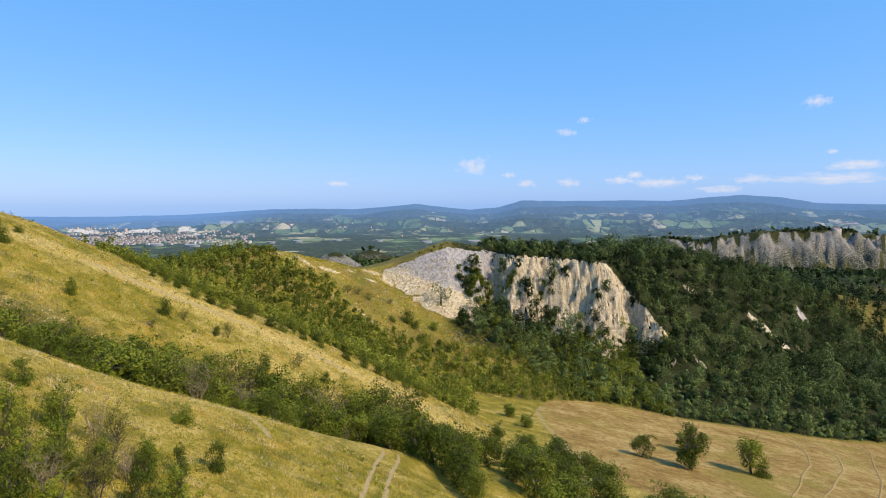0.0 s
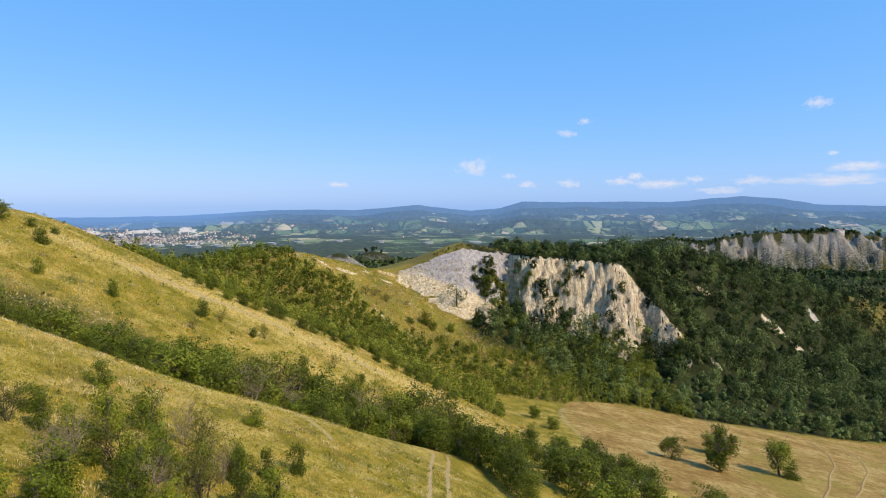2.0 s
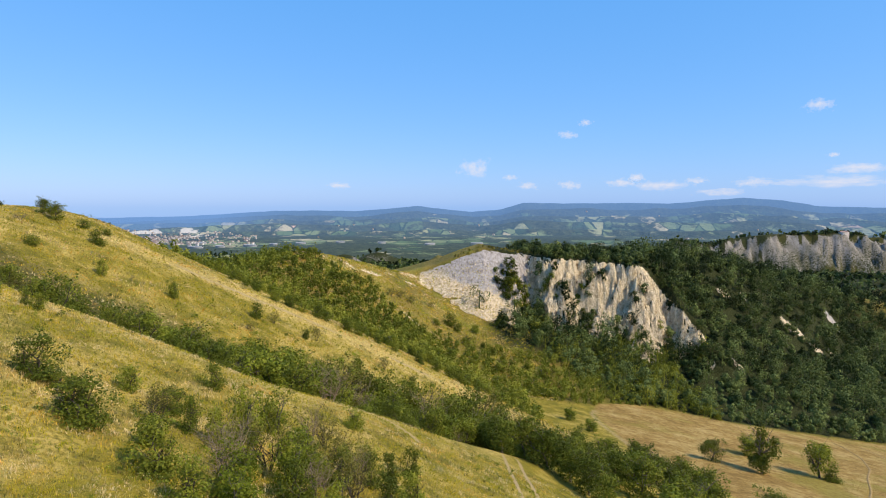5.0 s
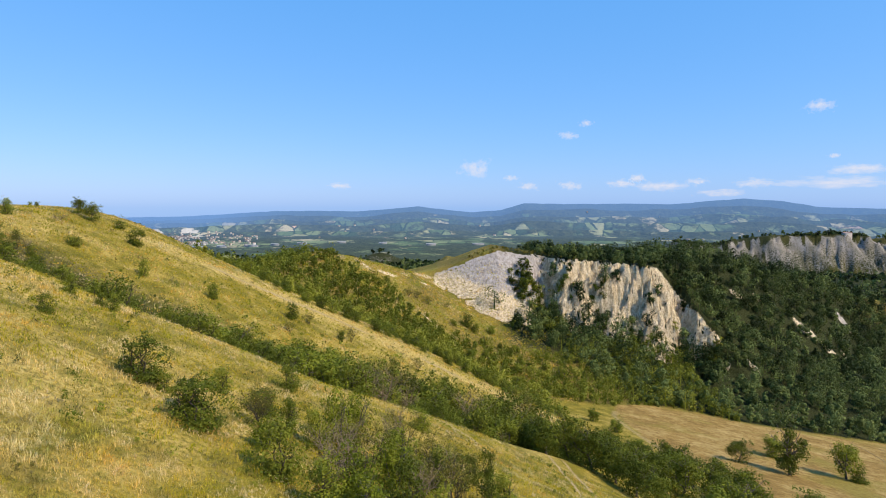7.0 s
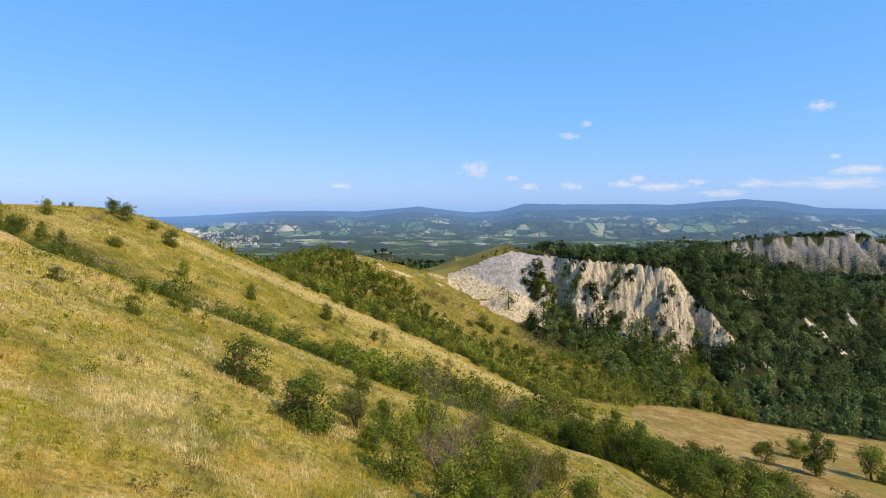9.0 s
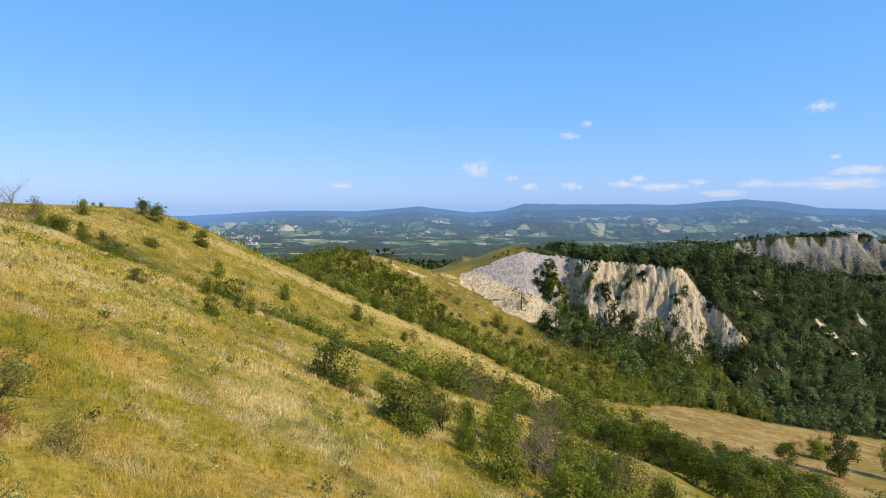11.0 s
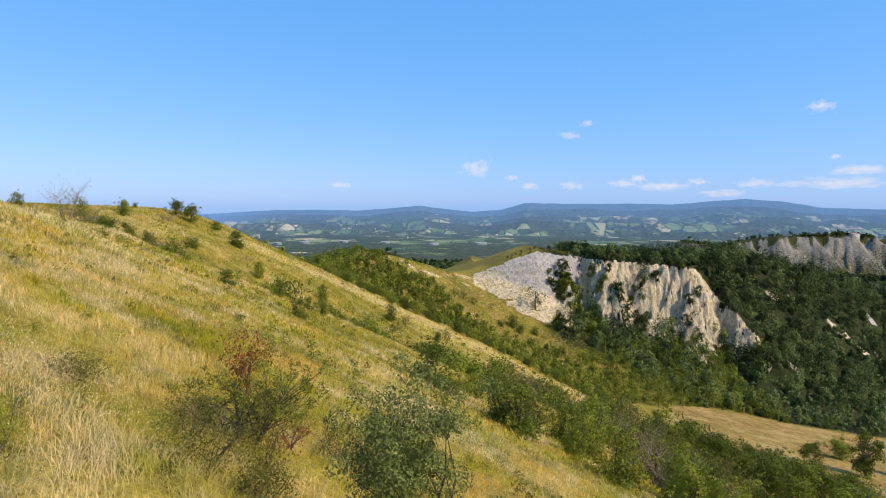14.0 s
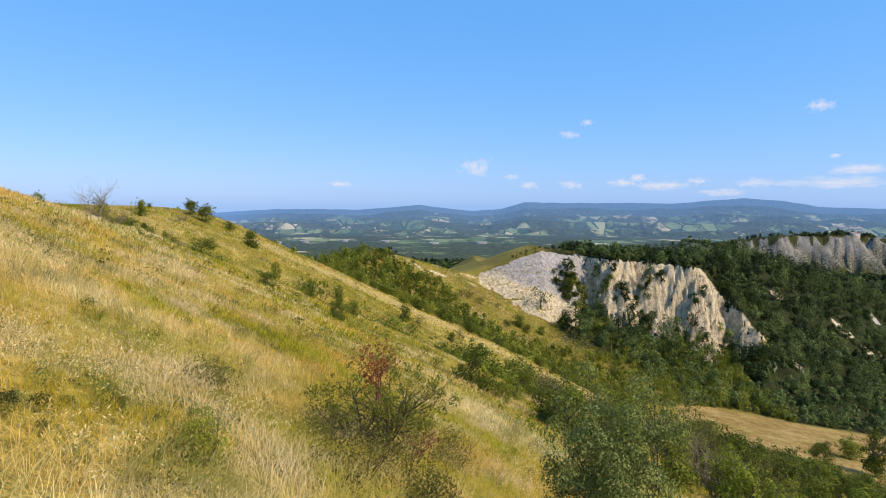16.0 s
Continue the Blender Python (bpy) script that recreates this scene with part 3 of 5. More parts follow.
def clumps(rng, w, h, base, n, fat=0.30):
    """Clump centres in an uneven egg of width w between heights base and h."""
    c, r = [], []
    while len(c) < n:
        p = rng.uniform(-1, 1, 3)
        if np.linalg.norm(p) > 1 or np.linalg.norm(p) < 0.25:
            continue
        taper = 1.0 - 0.32 * max(p[2], 0)
        c.append((p[0] * w * 0.36 * taper, p[1] * w * 0.36 * taper, base + (h - base) * (0.46 + 0.43 * p[2])))
        r.append(w * fat * rng.uniform(0.55, 1.1))
    return np.array(c), np.array(r)


def tube(points, radii, sides=6):
    """A tapered stem through points: corners and four-sided faces."""
    pts = np.asarray(points, float)
    out, faces = [], []
    for i, p in enumerate(pts):
        d = unit(pts[min(i + 1, len(pts) - 1)] - pts[max(i - 1, 0)])
        a = unit(np.cross(d, (0.3, 0.9, 0.1)))
        b = np.cross(d, a)
        for k in range(sides):
            q = 2 * math.pi * k / sides
            out.append(p + radii[i] * (math.cos(q) * a + math.sin(q) * b))
    for i in range(len(pts) - 1):
        for k in range(sides):
            m = (k + 1) % sides
            faces.append((i * sides + k, i * sides + m, (i + 1) * sides + m, (i + 1) * sides + k))
    return out, faces


def join(pieces):
    v, f, n = [], [], 0
    for pv, pf in pieces:
        v.extend(pv)
        f.extend([tuple(i + n for i in q) for q in pf])
        n += len(pv)
    return v, f


def limbs(rng, h, w, stems, fork, thick, reach=0.85, spread=1.0):
    """A trunk or several stems with forking limbs, and the ends of the twigs."""
    pieces, ends = [], []
    for s in range(stems):
        a = rng.uniform(0, 6.28)
        lean = (0.10 if stems == 1 else 0.32 * min(1.0, 0.3 + 0.7 * spread)) * w
        foot = np.array([math.cos(a), math.sin(a), 0]) * (0.0 if stems == 1 else 0.05 * w)
        head = foot + np.array([math.cos(a) * lean, math.sin(a) * lean, h * rng.uniform(0.7, reach)])
        mid = (foot + head) / 2 + rng.normal(size=3) * 0.05 * h * np.array([1, 1, 0.3])
        pts = np.array([foot - (0, 0, 0.15 * h), foot + (0, 0, 0.02 * h), (foot + mid) / 2 + rng.normal(size=3) * 0.015 * h, mid, (mid + head) / 2 + rng.normal(size=3) * 0.03 * h, head])
        rad = thick * np.array([1.5, 1.15, 0.9, 0.66, 0.4, 0.12])
        pieces.append(tube(pts, rad, 6))
        ends.append(head)
        for _ in range(fork):
            i = rng.randint(2, 5)
            t = rng.uniform(0, 1)
            p0 = pts[i] * (1 - t) + pts[min(i + 1, 5)] * t
            b = rng.uniform(0, 6.28)
            d = np.array([math.cos(b), math.sin(b), rng.uniform(0.25, 1.0)])
            ln = spread * w * rng.uniform(0.26, 0.5)
            p1 = p0 + d * ln * 0.5 + rng.normal(size=3) * 0.03 * w
            p2 = p0 + d * ln + (0, 0, 0.08 * h) + rng.normal(size=3) * 0.05 * w
            pieces.append(tube([p0, p1, p2], [rad[i] * 0.6, rad[i] * 0.4, rad[i] * 0.12], 4))
            ends.append(p2)
            for _ in range(2):
                e = p1 + rng.normal(size=3) * 0.16 * w * spread + (0, 0, 0.08 * h * spread)
                pieces.append(tube([p1, (p1 + e) / 2 + rng.normal(size=3) * 0.02 * w, e], [rad[i] * 0.3, rad[i] * 0.2, rad[i] * 0.06], 3))
                ends.append(e)
    return join(pieces), np.array(ends)


def part(name, mesh, parent, label=""):
    ob = new(name, mesh)
    ob.parent = parent
    if label:
        tagged(ob, label)
    return ob


def plant(name, seed, h, w, count, leaf, leaf_mat, bark, stems=3, fork=4, base=0.12, blobs=12, thick=None, trunk_name="stem", follow=0.0, fat=0.30, wide=0.34, spread=1.0, skirt=0):
    """A shrub or a tree of height h and width w at the origin: an Empty over its wood and its crown."""
    rng = np.random.RandomState(seed)
    root = new(name)
    root.empty_display_size = 0.3
    (v, f), ends = limbs(rng, h, w, stems, fork, thick or 0.018 * h, 0.78 if spread < 1 else 0.85, spread)
    part(trunk_name, mesh_of(trunk_name, v, f, bark), root)
    if count:
        c, r = clumps(rng, w, h, base * h, blobs, fat)
        if follow:
            c, r = ends, np.full(len(ends), w * follow) * rng.uniform(0.6, 1.3, len(ends))
        if skirt:
            some = ends[::2]
            c, r = np.concatenate([c, some]), np.concatenate([r, np.full(len(some), 0.085 * w)])
            a = np.arange(skirt) * 2 * math.pi / skirt + rng.uniform(-0.25, 0.25, skirt)
            d = w * rng.uniform(0.16, 0.34, skirt)
            low = np.stack([d * np.cos(a), d * np.sin(a), h * rng.uniform(0.02, 0.16, skirt)], -1)
            c, r = np.concatenate([c, low]), np.concatenate([r, w * rng.uniform(0.13, 0.22, skirt)])
        quads = leaves(rng, c, r, count, leaf, wide=wide, order=1.7)
        part("crown", mesh_of("crown", quads.reshape(-1, 3), np.arange(count * 4).reshape(-1, 4), leaf_mat), root)
    return root


def stand(x, y, h=1.0, w=None, turn=0.0, sink=0.05):
    """A pose on the ground, scaled by w across and h up."""
    w = h if w is None else w
    z = float(land(x, y)) - sink
    return Matrix.LocRotScale((x, y, z), Euler((0, 0, turn)), (w, w, h))


class Nursery:
    """Plants each kind once, then copies it."""

    def __init__(self):
        self.kinds, self.first, self.spent = {}, {}, {}

    def add(self, key, make, label, category):
        self.kinds[key] = (make, label, category)

    def put(self, key, x, y, h, w, turn, group, label=""):
        made, text, category = self.kinds[key]
        if key not in self.first:
            ob = self.first[key] = made()
            self.spent[key] = (ob["nominal_h"], ob["nominal_w"])
            del ob["nominal_h"], ob["nominal_w"]
            nh, nw = self.spent[key]
            ob.matrix_basis = stand(x, y, h / nh, w / nw, turn)
        else:
            nh, nw = self.spent[key]
            src = self.first[key]
            keep = src.scale.copy()
            src.scale = (1, 1, 1)
            ob = copy_thing(src, stand(x, y, h / nh, w / nw, turn))
            src.scale = keep
        return tagged(ob, label or text, category, group)


def sized(ob, h, w):
    ob["nominal_h"], ob["nominal_w"] = h, w
    return ob


grow = Nursery()
grow.add("dark_a", lambda: sized(plant("shrub", 11, 2.4, 2.4, 2600, 0.125, LEAF_DARK, BARK_DARK, base=-0.16, blobs=19, fork=3, spread=0.7, skirt=9), 2.4, 2.4), "dense dark green shrub in the dry grass", "shrub")
grow.add("dark_b", lambda: sized(plant("shrub", 12, 2.4, 2.4, 2500, 0.125, LEAF_DARK, BARK_DARK, base=-0.18, blobs=15, fork=3, spread=0.7, skirt=9), 2.4, 2.4), "dark green rounded bush on the grass slope", "shrub")
grow.add("dark_c", lambda: sized(plant("shrub", 13, 2.8, 1.9, 2500, 0.12, LEAF_SCRUB, BARK_DARK, base=-0.14, blobs=16, fork=3, spread=0.7, skirt=8), 2.8, 1.9), "upright green bush with uneven top", "shrub")
grow.add("light", lambda: sized(plant("shrub", 14, 2.8, 2.3, 1250, 0.17, LEAF_LIGHT, BARK, base=-0.10, blobs=14, spread=0.7, skirt=8), 2.8, 2.3), "bright yellow-green young ash bush", "shrub")
grow.add("olive", lambda: sized(plant("thorn_bush", 15, 2.2, 2.2, 1000, 0.10, LEAF_OLIVE, BARK_DARK, base=0.05, fork=7, follow=0.13), 2.2, 2.2), "thin olive-green thorn bush with dark twigs", "shrub")
grow.add("bare", lambda: sized(plant("bare_shrub", 16, 2.2, 2.0, 160, 0.07, LEAF_OLIVE, BARK_DEAD, stems=6, fork=9, follow=0.08, thick=0.036), 2.2, 2.0), "leafless grey-brown dead shrub", "shrub")
grow.add("tree_a", lambda: sized(plant("tree", 21, 5.0, 4.6, 3800, 0.20, LEAF_DARK, BARK, stems=1, fork=9, base=0.02, blobs=22, spread=0.8, skirt=5, thick=0.13, trunk_name="trunk", fat=0.24), 5.0, 4.6), "broad dark green oak with full crown", "tree")
grow.add("tree_b", lambda: sized(plant("tree", 22, 5.0, 4.0, 3400, 0.20, LEAF_SCRUB, BARK, stems=2, fork=7, base=0.0, blobs=19, spread=0.8, skirt=5, thick=0.12, trunk_name="trunk", fat=0.25), 5.0, 4.0), "mid-green tree with a loose crown", "tree")

grow.add("near_dark", lambda: sized(plant("shrub", 51, 2.4, 2.4, 3800, 0.105, LEAF_DARK, BARK_DARK, base=-0.16, blobs=28, fat=0.25, spread=0.6, skirt=12), 2.4, 2.4), "dense dark green shrub in the dry grass", "shrub")
grow.add("near_up", lambda: sized(plant("shrub", 52, 2.8, 1.9, 3300, 0.105, LEAF_SCRUB, BARK_DARK, base=-0.12, blobs=26, fat=0.26, spread=0.6, skirt=11), 2.8, 1.9), "upright green bush with uneven top", "shrub")
grow.add("near_light", lambda: sized(plant("shrub", 53, 2.8, 2.3, 3400, 0.11, LEAF_LIGHT, BARK, base=-0.08, blobs=28, fat=0.24, spread=0.6, skirt=10), 2.8, 2.3), "bright yellow-green young ash bush", "shrub")
grow.add("near_olive", lambda: sized(plant("thorn_bush", 54, 2.2, 2.2, 2200, 0.075, LEAF_OLIVE, BARK_DARK, base=0.0, stems=5, fork=8, follow=0.10), 2.2, 2.2), "thin olive-green thorn bush with dark twigs", "shrub")
NEAR_KIND = {"dark_a": "near_dark", "dark_b": "near_dark", "dark_c": "near_up", "light": "near_light", "olive": "near_olive", "bare": "bare"}

rng = np.random.RandomState(5)

# single shrubs on the near slope: kind, x, y, height, width
NEAR_SLOPE = "shrubs on the near slope"
for kind, x, y, h, w in [
    ("dark_a", -27.6, 41.0, 1.9, 2.1), ("light", -22.5, 36.8, 2.9, 2.4), ("light", -19.0, 46.0, 1.7, 2.0), ("dark_a", -14.4, 40.3, 2.3, 1.6),
    ("dark_b", -38.9, 33.8, 1.2, 1.2), ("dark_a", -31.5, 29.4, 2.4, 2.8), ("dark_b", -30.4, 29.2, 1.0, 1.3), ("dark_a", -27.8, 26.3, 2.4, 2.9), ("dark_b", -28.6, 27.4, 1.9, 2.0),
]:
    grow.put(NEAR_KIND[kind], x, y, h, w, rng.uniform(0, 6.28), NEAR_SLOPE)

# the thicket lower down
THICKET = "thicket on the near slope"
for kind, x, y, h, w in [
    ("olive", -26.3, 30.4, 1.6, 1.7), ("dark_c", -25.2, 31.0, 2.0, 1.4), ("light", -22.9, 33.2, 3.4, 2.2), ("dark_c", -23.6, 31.0, 2.2, 1.6), ("dark_a", -24.0, 24.6, 2.5, 2.7),
    ("light", -25.2, 27.2, 1.7, 1.5), ("bare", -22.2, 27.8, 2.6, 2.2), ("olive", -21.0, 30.5, 2.4, 2.2), ("dark_c", -19.8, 32.0, 2.6, 2.0), ("light", -18.9, 31.2, 2.3, 2.2),
    ("olive", -18.2, 34.0, 2.2, 2.0), ("dark_b", -16.4, 34.6, 2.2, 2.1), ("bare", -20.3, 36.6, 2.8, 1.4), ("olive", -19.6, 38.0, 2.0, 1.5), ("dark_b", -15.6, 37.2, 1.9, 1.5),
    ("light", -21.0, 25.4, 2.6, 2.4), ("dark_a", -19.0, 27.4, 2.4, 2.4), ("olive", -16.6, 30.2, 2.4, 2.2), ("light", -17.4, 28.0, 1.8, 1.9), ("dark_b", -21.9, 29.8, 1.9, 1.8),
    ("light", -17.0, 36.2, 2.0, 1.4), ("dark_c", -22.0, 22.8, 2.2, 1.9), ("dark_c", -14.2, 33.0, 2.3, 2.0), ("dark_b", -15.0, 31.0, 2.2, 2.0),
    ("light", -19.6, 29.4, 3.0, 2.2), ("dark_c", -17.8, 32.4, 2.4, 1.8), ("bare", -21.3, 26.2, 2.4, 2.4), ("bare", -18.4, 29.0, 2.2, 2.2), ("bare", -16.9, 33.6, 2.4, 1.6), ("light", -20.2, 23.6, 2.4, 2.2),
]:
    grow.put(NEAR_KIND[kind], x, y, 1.05 * h, 0.98 * w, rng.uniform(0, 6.28), THICKET)

# gully between the two spurs
GULLY = "shrubs in the gully"
spots = []
tries = 0
while len(spots) < 150 and tries < 6000:
    tries += 1
    x = rng.uniform(-66, -3)
    c = crest_near(np.array(x))
    y = c + rng.uniform(4.5, 15.0 + 0.10 * (x + 60))
    if all((x - a) ** 2 + (y - b) ** 2 > 1.6 ** 2 for a, b in spots):
        spots.append((x, y))
        big = rng.uniform(0.55, 1.4) * np.interp(x, [-66, -54, -42, -30, -5], [1.2, 2.0, 3.3, 3.9, 4.3])
        kind = rng.choice(["dark_a", "dark_b", "dark_c", "olive", "light", "tree_b", "bare"], p=[0.26, 0.18, 0.2, 0.07, 0.08, 0.16, 0.05])
        grow.put(kind, x, float(y), big, big * rng.uniform(0.75, 1.05), rng.uniform(0, 6.28), GULLY)

# trees by the track and down to the field
for x, y, h in [
    (-5.6, 69.0, 4.6), (-2.8, 70.4, 5.2), (-0.6, 68.2, 5.0), (1.6, 66.4, 4.6), (2.8, 63.0, 4.4), (3.6, 59.4, 4.0), (-6.5, 73.5, 4.4), (-1.0, 74.5, 5.0), (3.4, 75.5, 4.6), (1.2, 79.0, 4.8),
    (6.4, 81.0, 4.6), (11.2, 72.0, 5.4), (9.8, 77.0, 5.0), (12.2, 79.5, 5.2), (14.6, 68.5, 5.6), (16.0, 75.5, 5.6), (13.4, 64.8, 5.4), (19.6, 72.5, 5.6),
    (15.6, 84.5, 4.6), (10.6, 86.5, 4.4), (6.0, 88.0, 4.2), (1.0, 86.5, 3.8), (-3.6, 80.0, 4.0), (17.4, 92.0, 4.4), (13.2, 92.5, 4.0), (9.0, 96.0, 3.6), (21.5, 79.0, 5.0),
    (18.8, 99.5, 3.4), (24.0, 70.0, 5.6), (28.5, 75.0, 5.2), (22.0, 64.5, 5.8), (17.6, 61.0, 5.6), (27.0, 66.0, 5.6), (32.0, 70.5, 5.4), (14.0, 100.0, 3.4), (18.6, 88.0, 4.4), (20.4, 84.0, 4.8),
]:
    grow.put("tree_a" if rng.uniform() < 0.82 else "tree_b", x, y, h * rng.uniform(0.95, 1.2), h * rng.uniform(0.9, 1.1), rng.uniform(0, 6.28), "trees between track and field")
for x, y, h in [(14.4, 128.5, 3.4), (16.8, 120.0, 3.3)]:
    grow.put("tree_b", x, y, h, h * 0.85, rng.uniform(0, 6.28), "trees between track and field")

# second spur: loose bushes on its face and a row behind its brow
for kind, x, y, h, w in [
    ("dark_a", -58.7, 84.5, 2.4, 2.6), ("dark_c", -52.9, 74.4, 2.4, 1.4), ("dark_a", -38.4, 86.5, 2.5, 2.4), ("olive", -36.0, 88.0, 1.6, 1.6), ("olive", -36.8, 80.0, 1.3, 2.0),
    ("dark_b", -31.8, 88.0, 1.6, 1.5), ("olive", -30.4, 89.0, 2.0, 1.6), ("dark_a", -24.0, 84.0, 2.6, 2.4), ("olive", -21.0, 92.0, 1.8, 1.8), ("dark_b", -17.0, 91.0, 1.8, 1.8), ("dark_c", -46.0, 78.0, 2.4, 1.5),
]:
    grow.put(kind, x, y, h, w, rng.uniform(0, 6.28), "bushes on the second spur")
for i in range(46):
    x = -55 + 58 * (i + rng.uniform(0, 1)) / 46
    y = float(crest_second(np.array(x))) + rng.uniform(4, 13)
    h = rng.uniform(1.3, 2.9)
    grow.put(rng.choice(["dark_a", "dark_b", "dark_c", "tree_b"]), x, y, h, h * rng.uniform(0.8, 1.1), rng.uniform(0, 6.28), "bushes on the second spur")
for x in (-33.5, -25.5, -16.0, -9.5, -43.0, -4.0):
    h = rng.uniform(0.9, 1.6)
    grow.put("dark_b", x, float(crest_second(np.array(x))) - rng.uniform(-1, 2.5), h, h, rng.uniform(0, 6.28), "bushes on the second spur")

for x, y, h in [(-46.5, 101.0, 1.7), (-44.2, 101.0, 1.3), (-42.2, 100.5, 1.5), (-39.1, 99.6, 2.1), (-37.0, 100.6, 2.2), (-35.1, 101.4, 2.0), (-33.1, 102.4, 2.7), (-31.8, 103.0, 2.0), (-28.3, 104.0, 2.4), (-26.5, 104.6, 2.2), (-23.4, 106.0, 1.9), (-20.5, 107.0, 1.8), (-16.5, 107.6, 1.7), (-13.5, 108.0, 2.2), (-11.0, 108.4, 2.4), (-8.6, 108.6, 2.5), (-6.0, 108.0, 2.1), (-3.0, 107.6, 2.0)]:
    grow.put(rng.choice(["dark_a", "dark_b", "dark_c"]), x, y, h, h * rng.uniform(0.85, 1.15), rng.uniform(0, 6.28), "bushes on the second spur")

# hilltop by the camera's end
for kind, x, y, h, w in [
    ("tree_a", -66.0, 87.0, 2.6, 3.0), ("tree_a", -68.6, 88.5, 2.4, 2.6), ("dark_a", -63.6, 89.5, 1.3, 2.2), ("dark_b", -61.0, 91.0, 1.2, 1.6), ("dark_c", -68.4, 73.6, 2.2, 1.8), ("dark_a", -64.7, 62.0, 1.6, 2.6), ("dark_a", -68.6, 65.0, 2.1, 1.9),
    ("dark_b", -65.5, 64.0, 1.5, 3.0), ("bare", -59.0, 46.6, 3.1, 2.2), ("bare", -58.2, 47.6, 1.8, 2.2), ("dark_b", -58.0, 54.0, 1.3, 2.0), ("dark_b", -74.0, 88.0, 0.9, 0.9), ("dark_b", -76.0, 89.5, 0.8, 0.8),
    ("bare", -66.4, 80.5, 1.0, 1.8), ("dark_a", -60.5, 73.0, 1.2, 2.6), ("dark_c", -73.0, 62.0, 1.8, 1.4), ("dark_b", -40.0, 41.5, 1.1, 1.0), ("dark_c", -39.2, 41.2, 1.3, 1.3), ("dark_c", -42.0, 41.2, 1.4, 1.1),
    ("dark_c", -29.4, 33.4, 1.5, 1.5), ("dark_b", -26.9, 33.0, 1.6, 2.2), ("dark_b", -42.5, 33.0, 0.9, 1.4),
]:
    grow.put(NEAR_KIND[kind] if y < 45 else kind, x, y, h, w, rng.uniform(0, 6.28), "bushes along the hilltop")

# trees standing in the mown field
FIELD = "trees in the mown field"
grow.put("tree_a", 36.7, 111.4, 4.4, 4.6, 0.4, FIELD, "small round tree alone in mown hay")
t = plant("tree", 33, 9.0, 7.2, 3600, 0.32, LEAF_DARK, BARK, stems=1, fork=14, base=0.08, blobs=26, thick=0.22, trunk_name="trunk", fat=0.19)
t.matrix_basis = stand(44.0, 107.6)
tagged(t, "tall oak with two-tiered crown in mown hay", "tree", FIELD)
grow.put("tree_b", 49.5, 122.5, 5.4, 5.6, 2.0, FIELD, "dark tree behind others in mown hay")
t = plant("tree", 35, 7.4, 6.6, 3000, 0.30, LEAF_SCRUB, BARK, stems=1, fork=11, base=0.16, blobs=22, thick=0.2, trunk_name="trunk", fat=0.21)
t.matrix_basis = stand(57.0, 112.2)
tagged(t, "green field tree leaning over a low bush", "tree", FIELD)
grow.put("dark_a", 58.6, 110.6, 3.2, 4.0, 1.0, FIELD, "low dark bush at the foot of a tree")

# the two plants right before the camera at the end
young = plant("young_elm", 41, 2.75, 2.0, 46000, 0.036, LEAF_GREY, BARK_DARK, stems=4, fork=9, base=-0.02, blobs=44, thick=0.026, fat=0.155, wide=0.24, spread=0.6, skirt=8)
young.matrix_basis = stand(-31.60, 6.05, 1.0, 0.86)
tagged(young, "grey-green young elm with small dense leaves", "young tree")
thorn = plant("thorn_bush", 43, 1.2, 1.9, 8000, 0.040, LEAF_THORN, BARK_DARK, stems=7, fork=9, follow=0.055, thick=0.032, wide=0.3)
thorn.matrix_basis = stand(-34.4, 10.2, sink=0.25)
tagged(thorn, "half-dead thorn bush with dark bare branches", "shrub")
r2 = np.random.RandomState(44)
(v, f), tips = limbs(r2, 0.85, 0.6, 4, 7, 0.013)
part("dead_branch", mesh_of("dead_branch", np.array(v) + (0.10, -0.25, 1.2), f, BARK_RED), thorn, "bare reddish dead branch")
(v, f), low_tips = limbs(r2, 0.35, 0.9, 5, 5, 0.012)
part("dead_branch", mesh_of("dead_branch", np.array(v) + (0.80, -0.35, 0.28), f, BARK_RED), thorn, "low dead branch with rust-red twigs")
cards = leaves(r2, np.concatenate([tips + (0.10, -0.25, 1.2), r2.normal(size=(14, 3)) * (0.22, 0.12, 0.13) + (0.95, -0.40, 0.50)]), np.full(len(tips) + 14, 0.10), 700, 0.045)
part("rusty_leaves", mesh_of("rusty_leaves", cards.reshape(-1, 3), np.arange(2800).reshape(-1, 4), LEAF_RUST), thorn, "rust-red withered leaves")


weed = plant("weed_clump", 46, 0.75, 0.6, 2400, 0.032, LEAF_LIGHT, BARK, stems=6, fork=2, base=-0.1, blobs=12, thick=0.006, wide=0.2)
weed.matrix_basis = stand(-35.7, 6.2)
tagged(weed, "bright green leafy weed in dry grass", "weed")
for x, y, h, w in [(-34.9, 9.0, 0.8, 1.5), (-33.8, 8.9, 0.9, 1.4), (-36.9, 9.6, 0.5, 1.2), (-33.0, 10.8, 0.7, 1.0), (-34.3, 8.0, 0.7, 1.3), (-33.4, 7.6, 0.6, 1.0)]:
    bush = plant("low_bush", int(-x * 10), h, w, 2600, 0.030, LEAF_OLIVE, BARK_DARK, stems=6, fork=3, base=-0.2, blobs=14, thick=0.008)
    bush.matrix_basis = stand(x, y)
    tagged(bush, "low olive-green undergrowth beside the thorn bush", "low bush", "undergrowth by the thorn bush")


